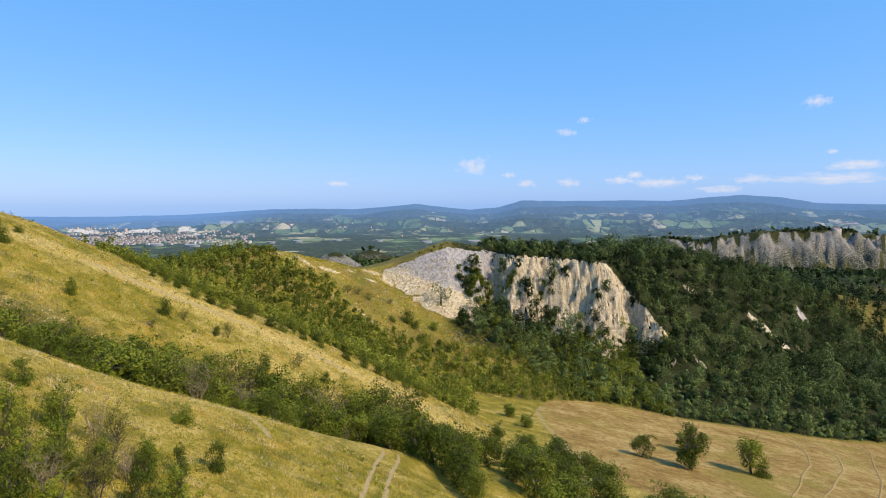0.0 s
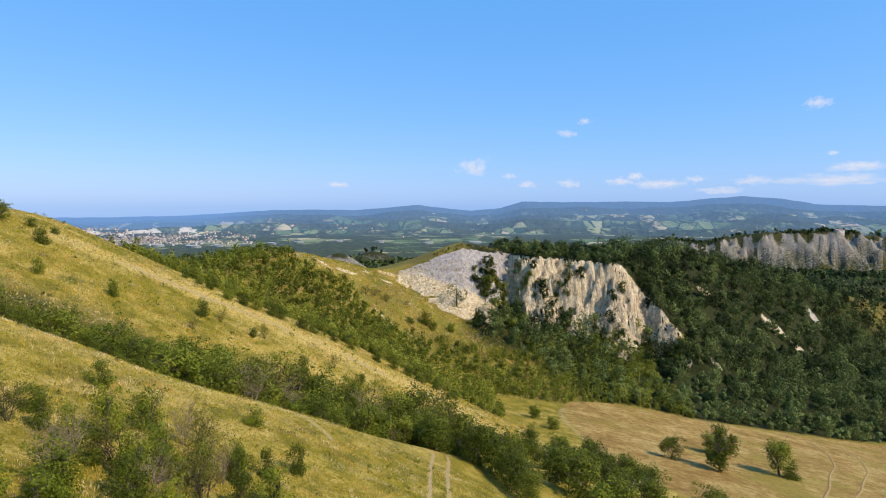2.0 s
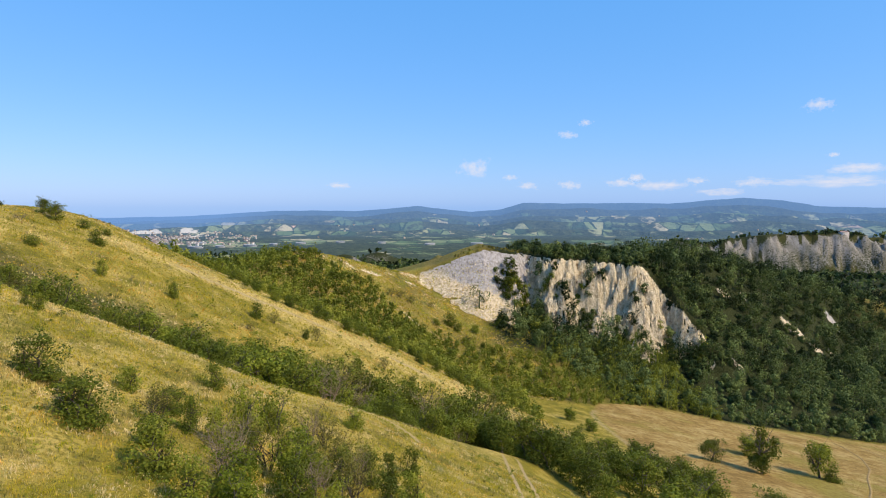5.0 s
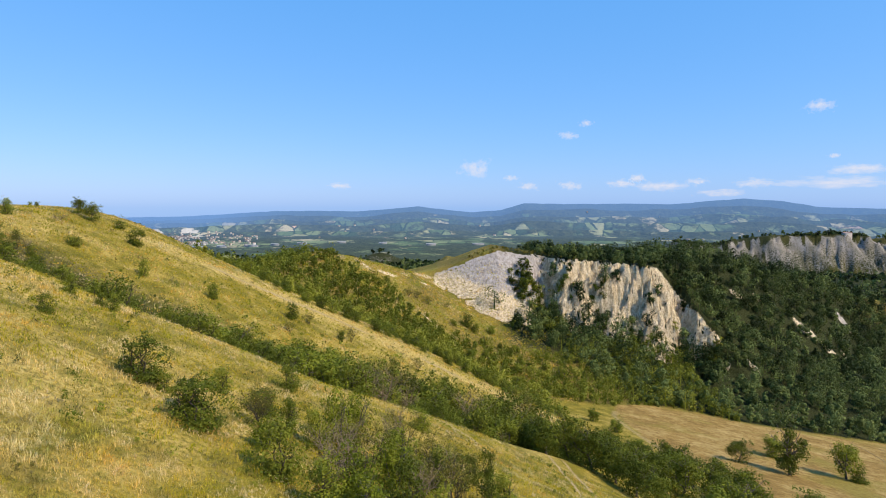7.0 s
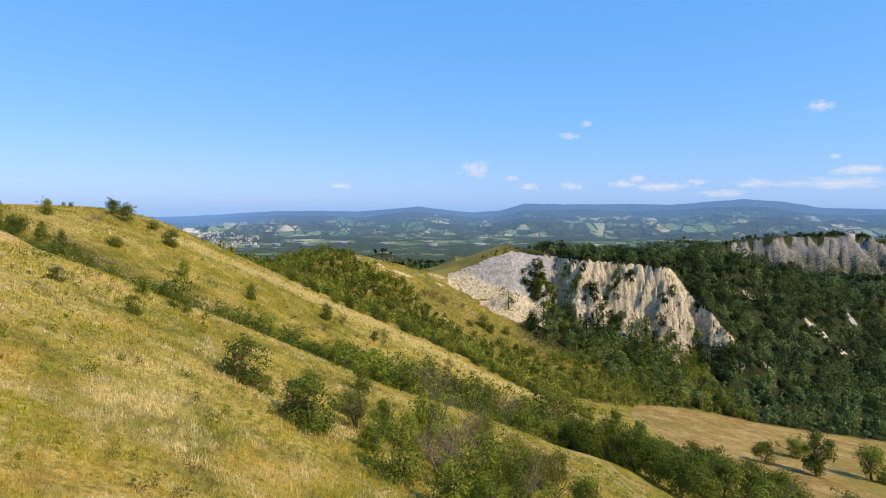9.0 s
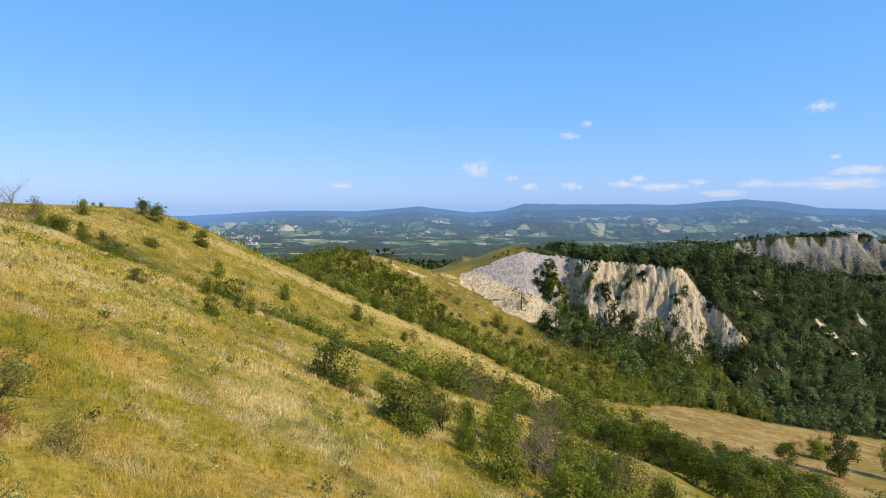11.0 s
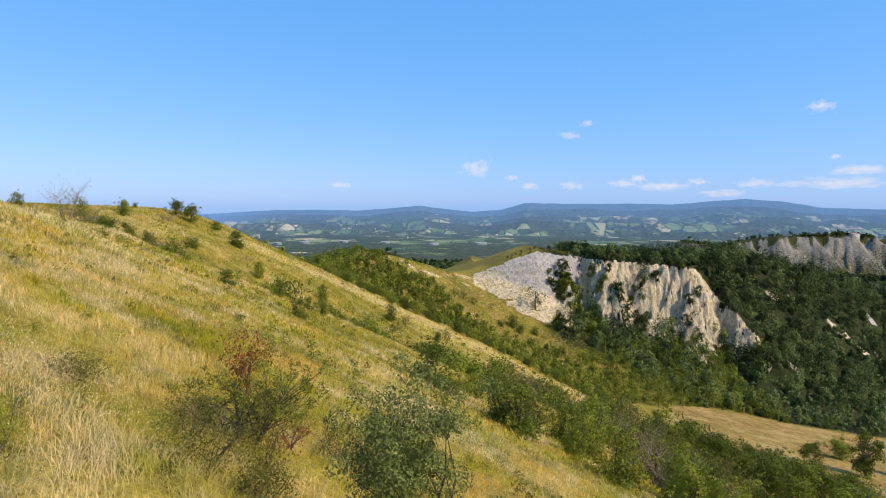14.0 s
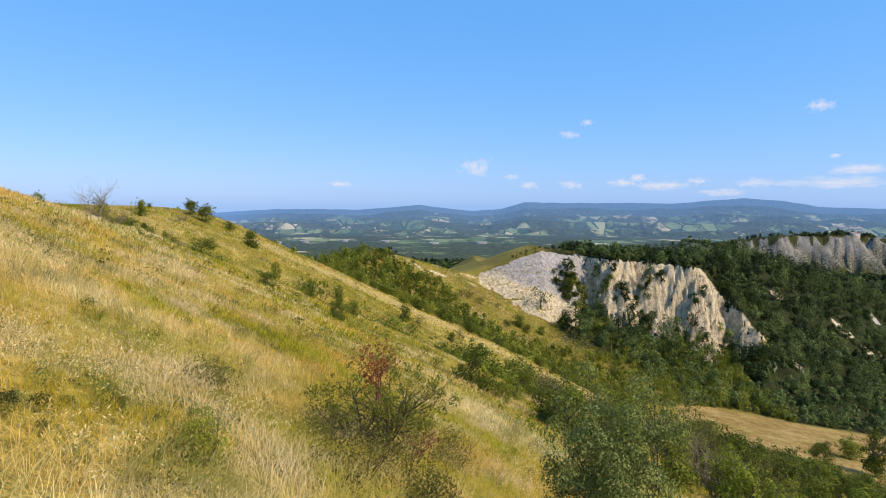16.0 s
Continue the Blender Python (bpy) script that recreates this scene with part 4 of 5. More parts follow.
# ---- woods: too many to count ----
def woodland(name, spots, heights, per, leaf, mat, label, seed, bright=None, lobes=9, vary=1.0):
    """Trees as one object: each a tapered trunk and a crown of several lobes, lit as one form."""
    rg = np.random.RandomState(seed)
    all_q, tints = [], []
    for k, ((x, y, z), h) in enumerate(zip(spots, heights)):
        w = h * rg.uniform(0.62, 0.95)
        c, r = clumps(rg, w, h, -0.02 * h, lobes, 0.30)
        n = int(per * rg.uniform(0.8, 1.2))
        q = leaves(rg, c, r, n, leaf * rg.uniform(0.85, 1.2), wide=0.42, order=3.0) + (x, y, z)
        a = 0.03 * h
        foot = np.array([[(x - a, y, z - 0.5), (x + a, y, z - 0.5), (x + a * 0.3, y, z + 0.7 * h), (x - a * 0.3, y, z + 0.7 * h)]])
        all_q.append(np.concatenate([q, foot]))
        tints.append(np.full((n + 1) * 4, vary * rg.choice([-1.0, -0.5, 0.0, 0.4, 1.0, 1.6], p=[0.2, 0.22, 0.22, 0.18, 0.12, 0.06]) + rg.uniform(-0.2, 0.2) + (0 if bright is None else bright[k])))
    quads = np.concatenate(all_q)
    ob = new(name, mesh_of(name, quads.reshape(-1, 3), np.arange(len(quads) * 4).reshape(-1, 4), mat, np.concatenate(tints)))
    return tagged(ob, label, "woods", kind="stuff")


def scatter(n, box, keep, seed, gap=0.0):
    """Random places in a box of the map that keep() allows, with their ground heights."""
    rg = np.random.RandomState(seed)
    x, y = rg.uniform(box[0], box[1], n), rg.uniform(box[2], box[3], n)
    z = land(x, y)
    slope = np.hypot(land(x + 0.7, y) - z, land(x, y + 0.7) - z) / 0.7
    ok = rg.uniform(0, 1, n) < keep(x, y, z, masks(x, y, z, slope))
    x, y, z = x[ok], y[ok], z[ok]
    if gap:
        cells, kept = set(), []
        for i, (a, b) in enumerate(zip(x, y)):
            key = (int(a // gap), int(b // gap))
            if key not in cells:
                cells.add(key)
                kept.append(i)
        x, y, z = x[kept], y[kept], z[kept]
    return np.stack([x, y, z - 0.2], -1)


# foot of the cliff and the wooded hill to its side
def hill_wood(x, y, z, m):
    near = np.maximum(step(170, 176, y - 0.16 * np.maximum(x - 66, 0)), step(0.5, 2, y - field_far(x)) * step(32, 40, x)) * step(2, 12, x - (200 - y) * 1.0)
    top = step(-9, -6, y - cliff_edge(x)) * (1 - step(16, 26, x))
    return near * (1 - step(0.15, 0.4, m["rock"])) * (1 - m["hay"]) * (1 - top)


def sunk_under(spots):
    """How far the woods thin to bushes before the bare clay apron."""
    low = np.ones(len(spots))
    for sx, sy, a, b, deg in SCARS[:6]:
        low *= 1 - 0.40 * np.exp(-(((spots[:, 0] - 0.95 * sx) / (a + 1.5)) ** 2 + ((spots[:, 1] - sy + 9) / 8) ** 2))
    return low - 0.62 * low * np.exp(-(((spots[:, 0] - 55) / 9) ** 4 + ((spots[:, 1] - 189) / 11) ** 4))


spots = scatter(30000, (-2, 190, 164, 292), hill_wood, 81, 3.9)
hs = (4.0 + 5.6 * np.random.RandomState(82).uniform(0, 1, len(spots)) ** 1.4) * np.interp(spots[:, 1], [165, 185, 198, 208], [0.62, 0.85, 1.05, 1.1]) * sunk_under(spots)
hs *= np.where((spots[:, 0] < 62) & (spots[:, 1] > cliff_edge(spots[:, 0]) - 4), 0.62, 1.0)
# leaf tint turns paler towards the field edge
edge_tint = np.interp(spots[:, 1] - 0.16 * np.maximum(spots[:, 0] - 66, 0), [172, 200], [1.5, 0.1]) * np.interp(spots[:, 0], [40, 90], [1.0, 0.6])
woodland("woods", spots, hs, 330, 0.46, LEAF_WOOD, "dense dark green woods below and beside the cliff", 83, edge_tint)
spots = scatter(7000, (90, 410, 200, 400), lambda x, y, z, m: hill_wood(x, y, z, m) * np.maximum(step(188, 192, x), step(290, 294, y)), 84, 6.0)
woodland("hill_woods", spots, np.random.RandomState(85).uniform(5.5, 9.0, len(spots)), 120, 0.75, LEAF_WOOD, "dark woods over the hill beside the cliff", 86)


# scrub in the valley and on the side of the knoll
def knoll_side(x, y):
    edge = np.interp(x, [-62, -55, -48, -40, -33, -23.5, -17, -8], [166, 171, 177, 176, 181, 170, 164, 152]) + 4 * fbm(x, y, 7.0, 2, 157)
    return step(138, 144, y) * (1 - step(-1, 2, y - edge)) * (1 - step(-12, -8, x))


def valley_scrub(x, y, z, m):
    back = step(4, 9, y - crest_second(x)) * (1 - step(150, 162, y + 0.3 * (x + 30)))
    low = step(112, 122, y) * step(-24, -12, x + 0.35 * (168 - y)) * (1 - step(-3, 4, y - np.interp(x, [-20, -10, 0, 12, 22, 50], [163, 171, 178, 179, 192, 200])))
    patchy = step(-0.12, 0.16, fbm(x, y, 13.0, 3, 91) + 0.04)
    return np.clip(np.maximum(0.6 * back * patchy * (1 - knoll_side(x, y)), low * (0.72 + 0.28 * patchy)), 0, 1) * (1 - m["hay"]) * (1 - step(0.2, 0.5, m["rock"])) * step(110, 116, y) * (1 - step(4, 8, x) * (1 - step(150, 158, y)))


spots = scatter(24000, (-90, 62, 108, 205), valley_scrub, 92, 2.4)
hs = (1.6 + 3.4 * np.random.RandomState(93).uniform(0, 1, len(spots)) ** 1.8) * np.interp(spots[:, 0], [-60, -30, -10, 20, 40], [0.9, 0.9, 0.95, 1.25, 1.4])
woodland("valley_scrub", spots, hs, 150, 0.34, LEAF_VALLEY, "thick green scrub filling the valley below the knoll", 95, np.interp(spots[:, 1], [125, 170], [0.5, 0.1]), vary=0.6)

spots = scatter(14000, (-66, -6, 136, 186), lambda x, y, z, m: knoll_side(x, y) * (0.3 + 0.7 * step(-0.3, 0.0, fbm(x, y, 8.0, 2, 158))), 159, 1.75)
woodland("knoll_scrub", spots, 1.2 + 3.4 * np.random.RandomState(160).uniform(0, 1, len(spots)) ** 1.6, 130, 0.34, LEAF_VALLEY, "dark green scrub on the side of the knoll", 94, vary=0.6)
for x, y, h in [(-14, 156, 3.4), (-10, 160, 3.8), (-18, 150, 3.0), (-4, 165, 3.6), (4, 170, 4.0), (-24, 146, 2.8), (10, 160, 3.6), (1, 156, 3.2), (-30, 142, 2.6), (16, 172, 4.2), (-7, 148, 3.2), (7, 147, 3.4)]:
    grow.put("tree_b", x, y, h, h * 0.95, rng.uniform(0, 6.28), "low trees in the valley")
for kind, x, y, h, w in [("dark_a", -10.4, 184.2, 4.2, 5.0), ("dark_b", -8.0, 183.0, 3.0, 3.6), ("dark_c", -2.3, 189.5, 3.0, 3.0), ("olive", -27.4, 181.8, 2.2, 3.6), ("olive", -24.6, 183.6, 2.0, 3.4), ("olive", -21.6, 184.4, 2.2, 3.6), ("dark_b", -33.5, 183.0, 2.2, 2.2), ("olive", -16.0, 190.0, 1.6, 2.4), ("dark_b", -14.0, 178.0, 2.4, 2.8), ("dark_b", -5.0, 178.0, 2.4, 2.8)]:
    grow.put(kind, x, y, h, w, rng.uniform(0, 6.28), "bushes under the saddle")

# bushes that cling to the cliff and stand on its brow
brow = scatter(5000, (6, 84, 214, 262), lambda x, y, z, m: (1 - step(0.3, 0.5, m["rock"])) * step(-1, 1, y - cliff_edge(x)) * step(20, 32, x) * step(-0.3, 0.2, fbm(x, y, 9.0, 2, 151) + 0.1), 95, 2.7)
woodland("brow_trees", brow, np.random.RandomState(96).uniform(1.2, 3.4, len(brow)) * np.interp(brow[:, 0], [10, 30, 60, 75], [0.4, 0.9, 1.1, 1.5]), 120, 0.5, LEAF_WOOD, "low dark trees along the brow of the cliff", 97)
rg = np.random.RandomState(98)
ivy = []
for cx, cy, sx, sy, k in [(14.5, 212.5, 7.0, 4.0, 60), (18, 206, 4.0, 6.0, 34), (36, 214, 3.0, 3.0, 16), (6, 201, 1.2, 2.6, 4), (29, 207, 2.0, 1.5, 4), (46, 204, 6.0, 2.0, 10), (70, 203, 3.0, 3.0, 8), (26, 213, 1.5, 2.0, 4), (37, 210, 1.6, 2.0, 8), (46, 209, 1.5, 2.0, 3), (61, 205, 1.5, 1.5, 3), (21, 213, 3.0, 3.0, 14), (34, 203, 8.0, 2.0, 14)]:
    for _ in range(k):
        x, y = cx + rg.normal() * sx * 0.55, cy + rg.normal() * sy * 0.55
        if y < float(cliff_edge(np.array(x))) - 3:
            ivy.append((x, y, float(land(x, y)) - 0.3))
woodland("cliff_bushes", np.array(ivy), rg.uniform(2.2, 5.2, len(ivy)), 150, 0.45, LEAF_DARK, "dark bushes clinging to ledges of the cliff", 99)


low = scatter(900, (-8, 30, 217, 232), lambda x, y, z, m: (1 - step(0.3, 0.5, m["rock"])) * step(-0.2, 0.2, fbm(x, y, 6.0, 2, 153)) + 0, 154, 1.8)
woodland("low_bushes", low, np.random.RandomState(155).uniform(0.5, 1.4, len(low)), 50, 0.28, LEAF_OLIVE, "low brown-green bushes on the bare brow", 156)

# woods and hedges far behind
def middle_wood(x, y, z, m):
    r = np.hypot(x + 16, y)
    return m["wood"] * step(450, 540, r) * (1 - step(1300, 1380, r)) * (1 - step(0.1, 0.3, m["rock"])) * 0.8 * (1 - step(930, 950, y) * (1 - step(990, 1010, y)) * step(270, 300, x))


def badland_brow(x, y, z, m):
    line = y - 962 - 0.1 * (x - 500)
    return step(-8, 0, line) * (1 - step(14, 26, line)) * (1 - step(0.2, 0.45, m["rock"])) * step(-0.5, 0.1, fbm(x, y, 60.0, 2, 171))


spots = scatter(9000, (285, 900, 930, 1010), badland_brow, 172, 4.0)
woodland("brow_bushes", spots, np.random.RandomState(173).uniform(2.0, 6.0, len(spots)), 16, 2.0, LEAF_WOOD, "dark bushes along the top of the badlands", 174)
spots = scatter(20000, (-900, 1000, 340, 1350), middle_wood, 101, 11.0)
spots = spots[np.abs(spots[:, 0] + 16) < 0.85 * spots[:, 1] + 60]
woodland("far_woods", spots, np.random.RandomState(102).uniform(6, 12, len(spots)), 9, 4.6, LEAF_WOOD, "far dark woods and hedgerows of the valley", 103)


# ---- grass and herbs ----
def grass_material():
    m = material("wild_grass")
    n = Nodes(m)
    geo = n.add("ShaderNodeNewGeometry")
    f = n.math("ADD", n.attr("tint"), n.math("MULTIPLY", n.math("SUBTRACT", geo.outputs["Random Per Island"], 0.5), 0.34))
    c = n.ramp(f, (0.04, (0.26, 0.28, 0.014)), (0.28, (0.48, 0.41, 0.026)), (0.48, (0.66, 0.48, 0.065)), (0.64, (0.78, 0.58, 0.22)), (0.95, (0.88, 0.77, 0.44)))
    p = geo.outputs["Position"]
    # patches of other grasses: feathery pale, orange, lush, grey-olive
    own = geo.outputs["Random Per Island"]
    for scale, low, high, share, a, b in (
        (0.30, 0.49, 0.58, 0.80, (0.29, 0.30, 0.014), (0.60, 0.53, 0.040)),
        (0.21, 0.55, 0.63, 0.80, (0.64, 0.36, 0.06), (0.92, 0.60, 0.16)),
        (0.42, 0.53, 0.61, 0.85, (0.72, 0.55, 0.30), (0.95, 0.82, 0.54)),
        (0.37, 0.56, 0.63, 0.85, (0.15, 0.14, 0.055), (0.36, 0.31, 0.13)),
        (0.90, 0.56, 0.63, 0.80, (0.13, 0.16, 0.02), (0.34, 0.36, 0.06)),
    ):
        far_off = n.add("ShaderNodeVectorMath", operation="ADD")
        n.put(p, far_off.inputs[0])
        far_off.inputs[1].default_value = (scale * 97, scale * 41, 0)
        c = n.mix(n.ramp(n.noise(far_off.outputs[0], scale, 4, 0.65), (low, 0.0), (high, share)), c, n.mix(own, a, b))
    c = n.mix(1.0, c, (1.08, 1.02, 0.92), "MULTIPLY")
    b = n.surface(c, 0.75, spec=0.08)
    tr = n.add("ShaderNodeBsdfTranslucent")
    n.put(c, tr.inputs["Color"])
    s = n.add("ShaderNodeMixShader")
    s.inputs[0].default_value = 0.5
    n.put(b.outputs[0], s.inputs[1])
    n.put(tr.outputs[0], s.inputs[2])
    n.put(s.outputs[0], n.out.inputs["Surface"])
    return m


GRASS = grass_material()


# places where the grass is greener (below 0) or drier (above 0): x, y, radius, by how much
BARE_SPOTS = [(-35.5, 9.0, 0.7, -0.9), (-38.6, 10.3, 0.9, -0.7), (-36.8, 6.4, 1.3, -0.35), (-40.2, 11.8, 1.6, 0.35), (-42.4, 20.9, 1.8, 0.5), (-46.0, 27.0, 2.2, 0.5), (-32.0, 22.5, 2.0, 0.4), (-36.5, 8.0, 0.8, 0.4), (-39.5, 14.5, 1.2, -0.6), (-35.2, 19.8, 2.2, -0.5), (-33.5, 12.0, 1.2, -0.5), (-30.0, 14.0, 2.0, -0.4)]


def meadow(name, n, box, blades, height, width, keep, seed, label, lean=1.2):
    rg = np.random.RandomState(seed)
    x, y = rg.uniform(box[0], box[1], n), rg.uniform(box[2], box[3], n)
    ok = rg.uniform(0, 1, n) < keep(x, y)
    x, y = x[ok], y[ok]
    z = land(x, y)
    m = masks(x, y, z, np.zeros(len(x)))
    ok = (m["track"] < 0.35) & (m["hay"] < 0.3)
    x, y, z = x[ok], y[ok], z[ok]
    tone = 0.23 + 0.42 * m["straw"][ok] + 0.28 * np.exp(-(((x + 36) / 16) ** 2 + ((y - 8) / 16) ** 2)) + 0.80 * fbm(x, y, 5.0, 3, 111) + 0.20 * fbm(x, y, 19.0, 2, 112) + 0.40 * fbm(x, y, 1.6, 2, 113) + rg.normal(0, 0.05, len(x))
    tone = tone - 0.06 * step(14, 24, y) * (1 - step(44, 60, y)) * step(-50, -40, x)
    for px, py, r, k in BARE_SPOTS:
        tone = tone + k * np.exp(-((x - px) ** 2 + (y - py) ** 2) / r ** 2)
    tall = (0.75 + 0.4 * fbm(x, y, 3.5, 2, 117)) * (0.7 + 0.5 * np.clip(tone, 0, 1))
    k = len(x) * blades
    root = np.repeat(np.stack([x, y, z], -1), blades, 0) + rg.normal(size=(k, 3)) * (height * 0.16, height * 0.16, 0)
    h = np.repeat(tall, blades) * height * rg.uniform(0.5, 1.25, k)
    a = rg.uniform(0, 6.283, k)
    out = np.stack([np.cos(a), np.sin(a), 0 * a], -1)
    side = np.stack([-np.sin(a), np.cos(a), 0 * a], -1)
    bow = rg.uniform(0.1, 1.0, k)[:, None] * lean * h[:, None]
    wind = np.array([0.10, -0.03, 0]) * h[:, None]
    up = np.array([0, 0, 1.0]) * h[:, None]
    w = width * rg.uniform(0.6, 1.4, k)[:, None]
    p0 = root - (0, 0, 0.05)
    mid = root + up * 0.62 + out * bow * 0.4 + wind
    tip = root + up + out * bow + 2 * wind
    quads = np.stack([p0, mid + side * w, tip, mid - side * w], 1)
    ob = new(name, mesh_of(name, quads.reshape(-1, 3), np.arange(4 * k).reshape(-1, 4), GRASS, np.repeat(np.repeat(tone, blades), 4)))
    return tagged(ob, label, "grass", kind="stuff")


def spur_side(x, y):
    return (y < crest_near(x) + 5) * 1.0


def close_by(x, y):
    d = np.hypot(x + 33, np.maximum(y - 0, 0))
    return np.clip(1.3 - d / 22.0, 0.2, 1) * (d > 2.0)


meadow("near_grass", 92000, (-54, -20, 2.0, 22), 5, 0.29, 0.0030, close_by, 121, "tall dry grass with pale seed heads", lean=2.1)
meadow("slope_grass", 90000, (-70, 4, 8, 60), 3, 0.23, 0.015, lambda x, y: spur_side(x, y) * np.clip(1.5 - y / 70, 0.4, 1) * step(10, 17, np.hypot(x + 33, y)), 122, "golden and green grass of the near slope")
meadow("ridge_grass", 42000, (-92, 12, 56, 122), 3, 0.26, 0.04, lambda x, y: 1 - spur_side(x, y), 123, "dry yellow grass of the second spur")
meadow("knoll_grass", 16000, (-60, 16, 150, 216), 3, 0.45, 0.11, lambda x, y: 0.8 + 0 * x, 124, "rough grass under the knoll")


def herbs(name, n, box, size, per, leaf, mat, keep, seed, label):
    """Low leafy weeds as one object."""
    rg = np.random.RandomState(seed)
    x, y = rg.uniform(box[0], box[1], n), rg.uniform(box[2], box[3], n)
    ok = rg.uniform(0, 1, n) < keep(x, y)
    quads, tints = [], []
    for a, b, base in zip(x[ok], y[ok], land(x[ok], y[ok])):
        h = size * rg.uniform(0.5, 1.3)
        c, r = clumps(rg, h * rg.uniform(1.0, 2.0), h, -0.1 * h, 5, 0.30)
        quads.append(leaves(rg, c, r, per, leaf, wide=0.25) + (a, b, base))
        tints.append(np.full(per * 4, rg.uniform(-1, 1)))
    quads = np.concatenate(quads)
    ob = new(name, mesh_of(name, quads.reshape(-1, 3), np.arange(len(quads) * 4).reshape(-1, 4), mat, np.concatenate(tints)))
    return tagged(ob, label, "weeds", kind="stuff")


herbs("weeds", 560, (-48, -22, 3.5, 24), 0.36, 300, 0.026, LEAF_OLIVE, lambda x, y: step(-0.1, 0.4, fbm(x, y, 5.0, 2, 131)) * (np.hypot(x + 33, y) > 3.5), 132, "grey-olive weeds among the grass")
herbs("green_weeds", 330, (-48, -22, 3.5, 24), 0.34, 320, 0.028, LEAF_LIGHT, lambda x, y: step(0.0, 0.35, fbm(x, y, 4.0, 2, 133)) * (np.hypot(x + 33, y) > 3.5), 134, "bright green weeds in patches")
herbs("olive_patch", 70, (-38.2, -35.6, 5.0, 7.8), 0.26, 420, 0.017, LEAF_GREY, lambda x, y: np.exp(-(((x + 36.9) / 1.2) ** 2 + ((y - 6.4) / 1.2) ** 2)), 175, "grey-olive weeds growing close together")
herbs("slope_weeds", 800, (-62, -2, 14, 58), 0.50, 60, 0.10, LEAF_SCRUB, lambda x, y: spur_side(x, y) * step(-0.15, 0.4, fbm(x, y, 8.0, 2, 135)), 136, "small green plants scattered over the slope")
herbs("olive_weeds", 650, (-60, -4, 12, 50), 0.34, 40, 0.085, LEAF_OLIVE, lambda x, y: spur_side(x, y) * step(-0.3, 0.3, fbm(x, y, 6.0, 2, 139)), 140, "small olive tufts scattered over the slope")
herbs("ridge_weeds", 260, (-85, 6, 64, 110), 0.6, 45, 0.16, LEAF_SCRUB, lambda x, y: (1 - spur_side(x, y)) * step(-0.1, 0.4, fbm(x, y, 10.0, 2, 137)), 138, "small bushes scattered over the second spur")


# pale seed heads over the nearest grass
rg = np.random.RandomState(161)
n = 430000
x, y = rg.uniform(-52, -22, n), rg.uniform(2.5, 24, n)
ok = rg.uniform(0, 1, n) < step(0.0, 0.22, fbm(x, y, 1.7, 3, 162)) * close_by(x, y)
x, y = x[ok], y[ok]
at = np.stack([x, y, land(x, y) + rg.uniform(0.12, 0.46, len(x))], -1)
a = unit(rg.normal(size=(len(x), 3)) + (0.3, 0, 1.0))
s = np.cross(a, unit(rg.normal(size=(len(x), 3))))
size = rg.uniform(0.011, 0.030, (len(x), 1))
heads = np.stack([at - a * size, at + s * size * 0.28, at + a * size, at - s * size * 0.28], 1)
ob = new("seed_heads", mesh_of("seed_heads", heads.reshape(-1, 3), np.arange(4 * len(x)).reshape(-1, 4), GRASS, np.repeat(rg.uniform(0.6, 0.98, len(x)), 4)))
tagged(ob, "pale cream seed heads of the wild oats", "grass", kind="stuff")


# ---- hay rows left in the field ----
def hay_material():
    m = material("raked_hay")
    n = Nodes(m)
    g = n.noise(n.where(), 5.0, 4, 0.7)
    n.surface(n.ramp(g, (0.3, (0.20, 0.125, 0.05)), (0.7, (0.42, 0.30, 0.13))), 0.95, n.bump(g, 1.0, 0.1), spec=0.1)
    return m


HAY = hay_material()


def hay_row(line, wide, high, seed):
    """A low ridge of raked hay along a bent line."""
    rg = np.random.RandomState(seed)
    pts = np.array(line, float)
    seg = np.concatenate([[0], np.cumsum(np.hypot(*np.diff(pts, axis=0).T))])
    s = np.arange(0, seg[-1], 0.5)
    x, y = np.interp(s, seg, pts[:, 0]), np.interp(s, seg, pts[:, 1])
    k = np.ones(7) / 7
    x, y = np.convolve(np.pad(x, 3, "edge"), k, "valid"), np.convolve(np.pad(y, 3, "edge"), k, "valid")
    d = unit(np.stack([np.gradient(x), np.gradient(y)], -1))
    ring, v, f = [(-1, -0.1), (-0.6, 0.6), (0, 1), (0.6, 0.65), (1, -0.1)], [], []
    for i in range(len(x)):
        w, h = wide * rg.uniform(0.6, 1.3), high * rg.uniform(0.5, 1.3)
        for a, b in ring:
            v.append((x[i] - d[i, 1] * a * w, y[i] + d[i, 0] * a * w, b * h))
    v = np.array(v)
    v[:, 2] += land(v[:, 0], v[:, 1])
    for i in range(len(x) - 1):
        for j in range(4):
            f.append((i * 5 + j, i * 5 + j + 1, i * 5 + j + 6, i * 5 + j + 5))
    ob = new("hay_row", mesh_of("hay_row", v, f, HAY))
    return tagged(ob, "brown row of raked hay on the stubble", "hay row", "rows of raked hay")


hay_row([(89.8, 161), (88.5, 153), (85.0, 142), (78.0, 129), (69.9, 118), (63, 107), (56.8, 98.7)], 0.24, 0.13, 1)
hay_row([(96.5, 160), (96.0, 150), (92.0, 141), (85.0, 129), (76.4, 117.8), (70, 109), (63.8, 101.8)], 0.24, 0.13, 2)
hay_row([(116, 170), (109, 155), (100.0, 141), (89.0, 123), (77.9, 108), (70, 98)], 0.24, 0.13, 3)


# ---- the town in the valley ----
def plain_material(name, a, b, rough=0.85, scale=0.08):
    m = material(name)
    n = Nodes(m)
    g = n.noise(n.where(), scale, 3)
    n.surface(n.ramp(g, (0.35, a), (0.65, b)), rough)
    return m


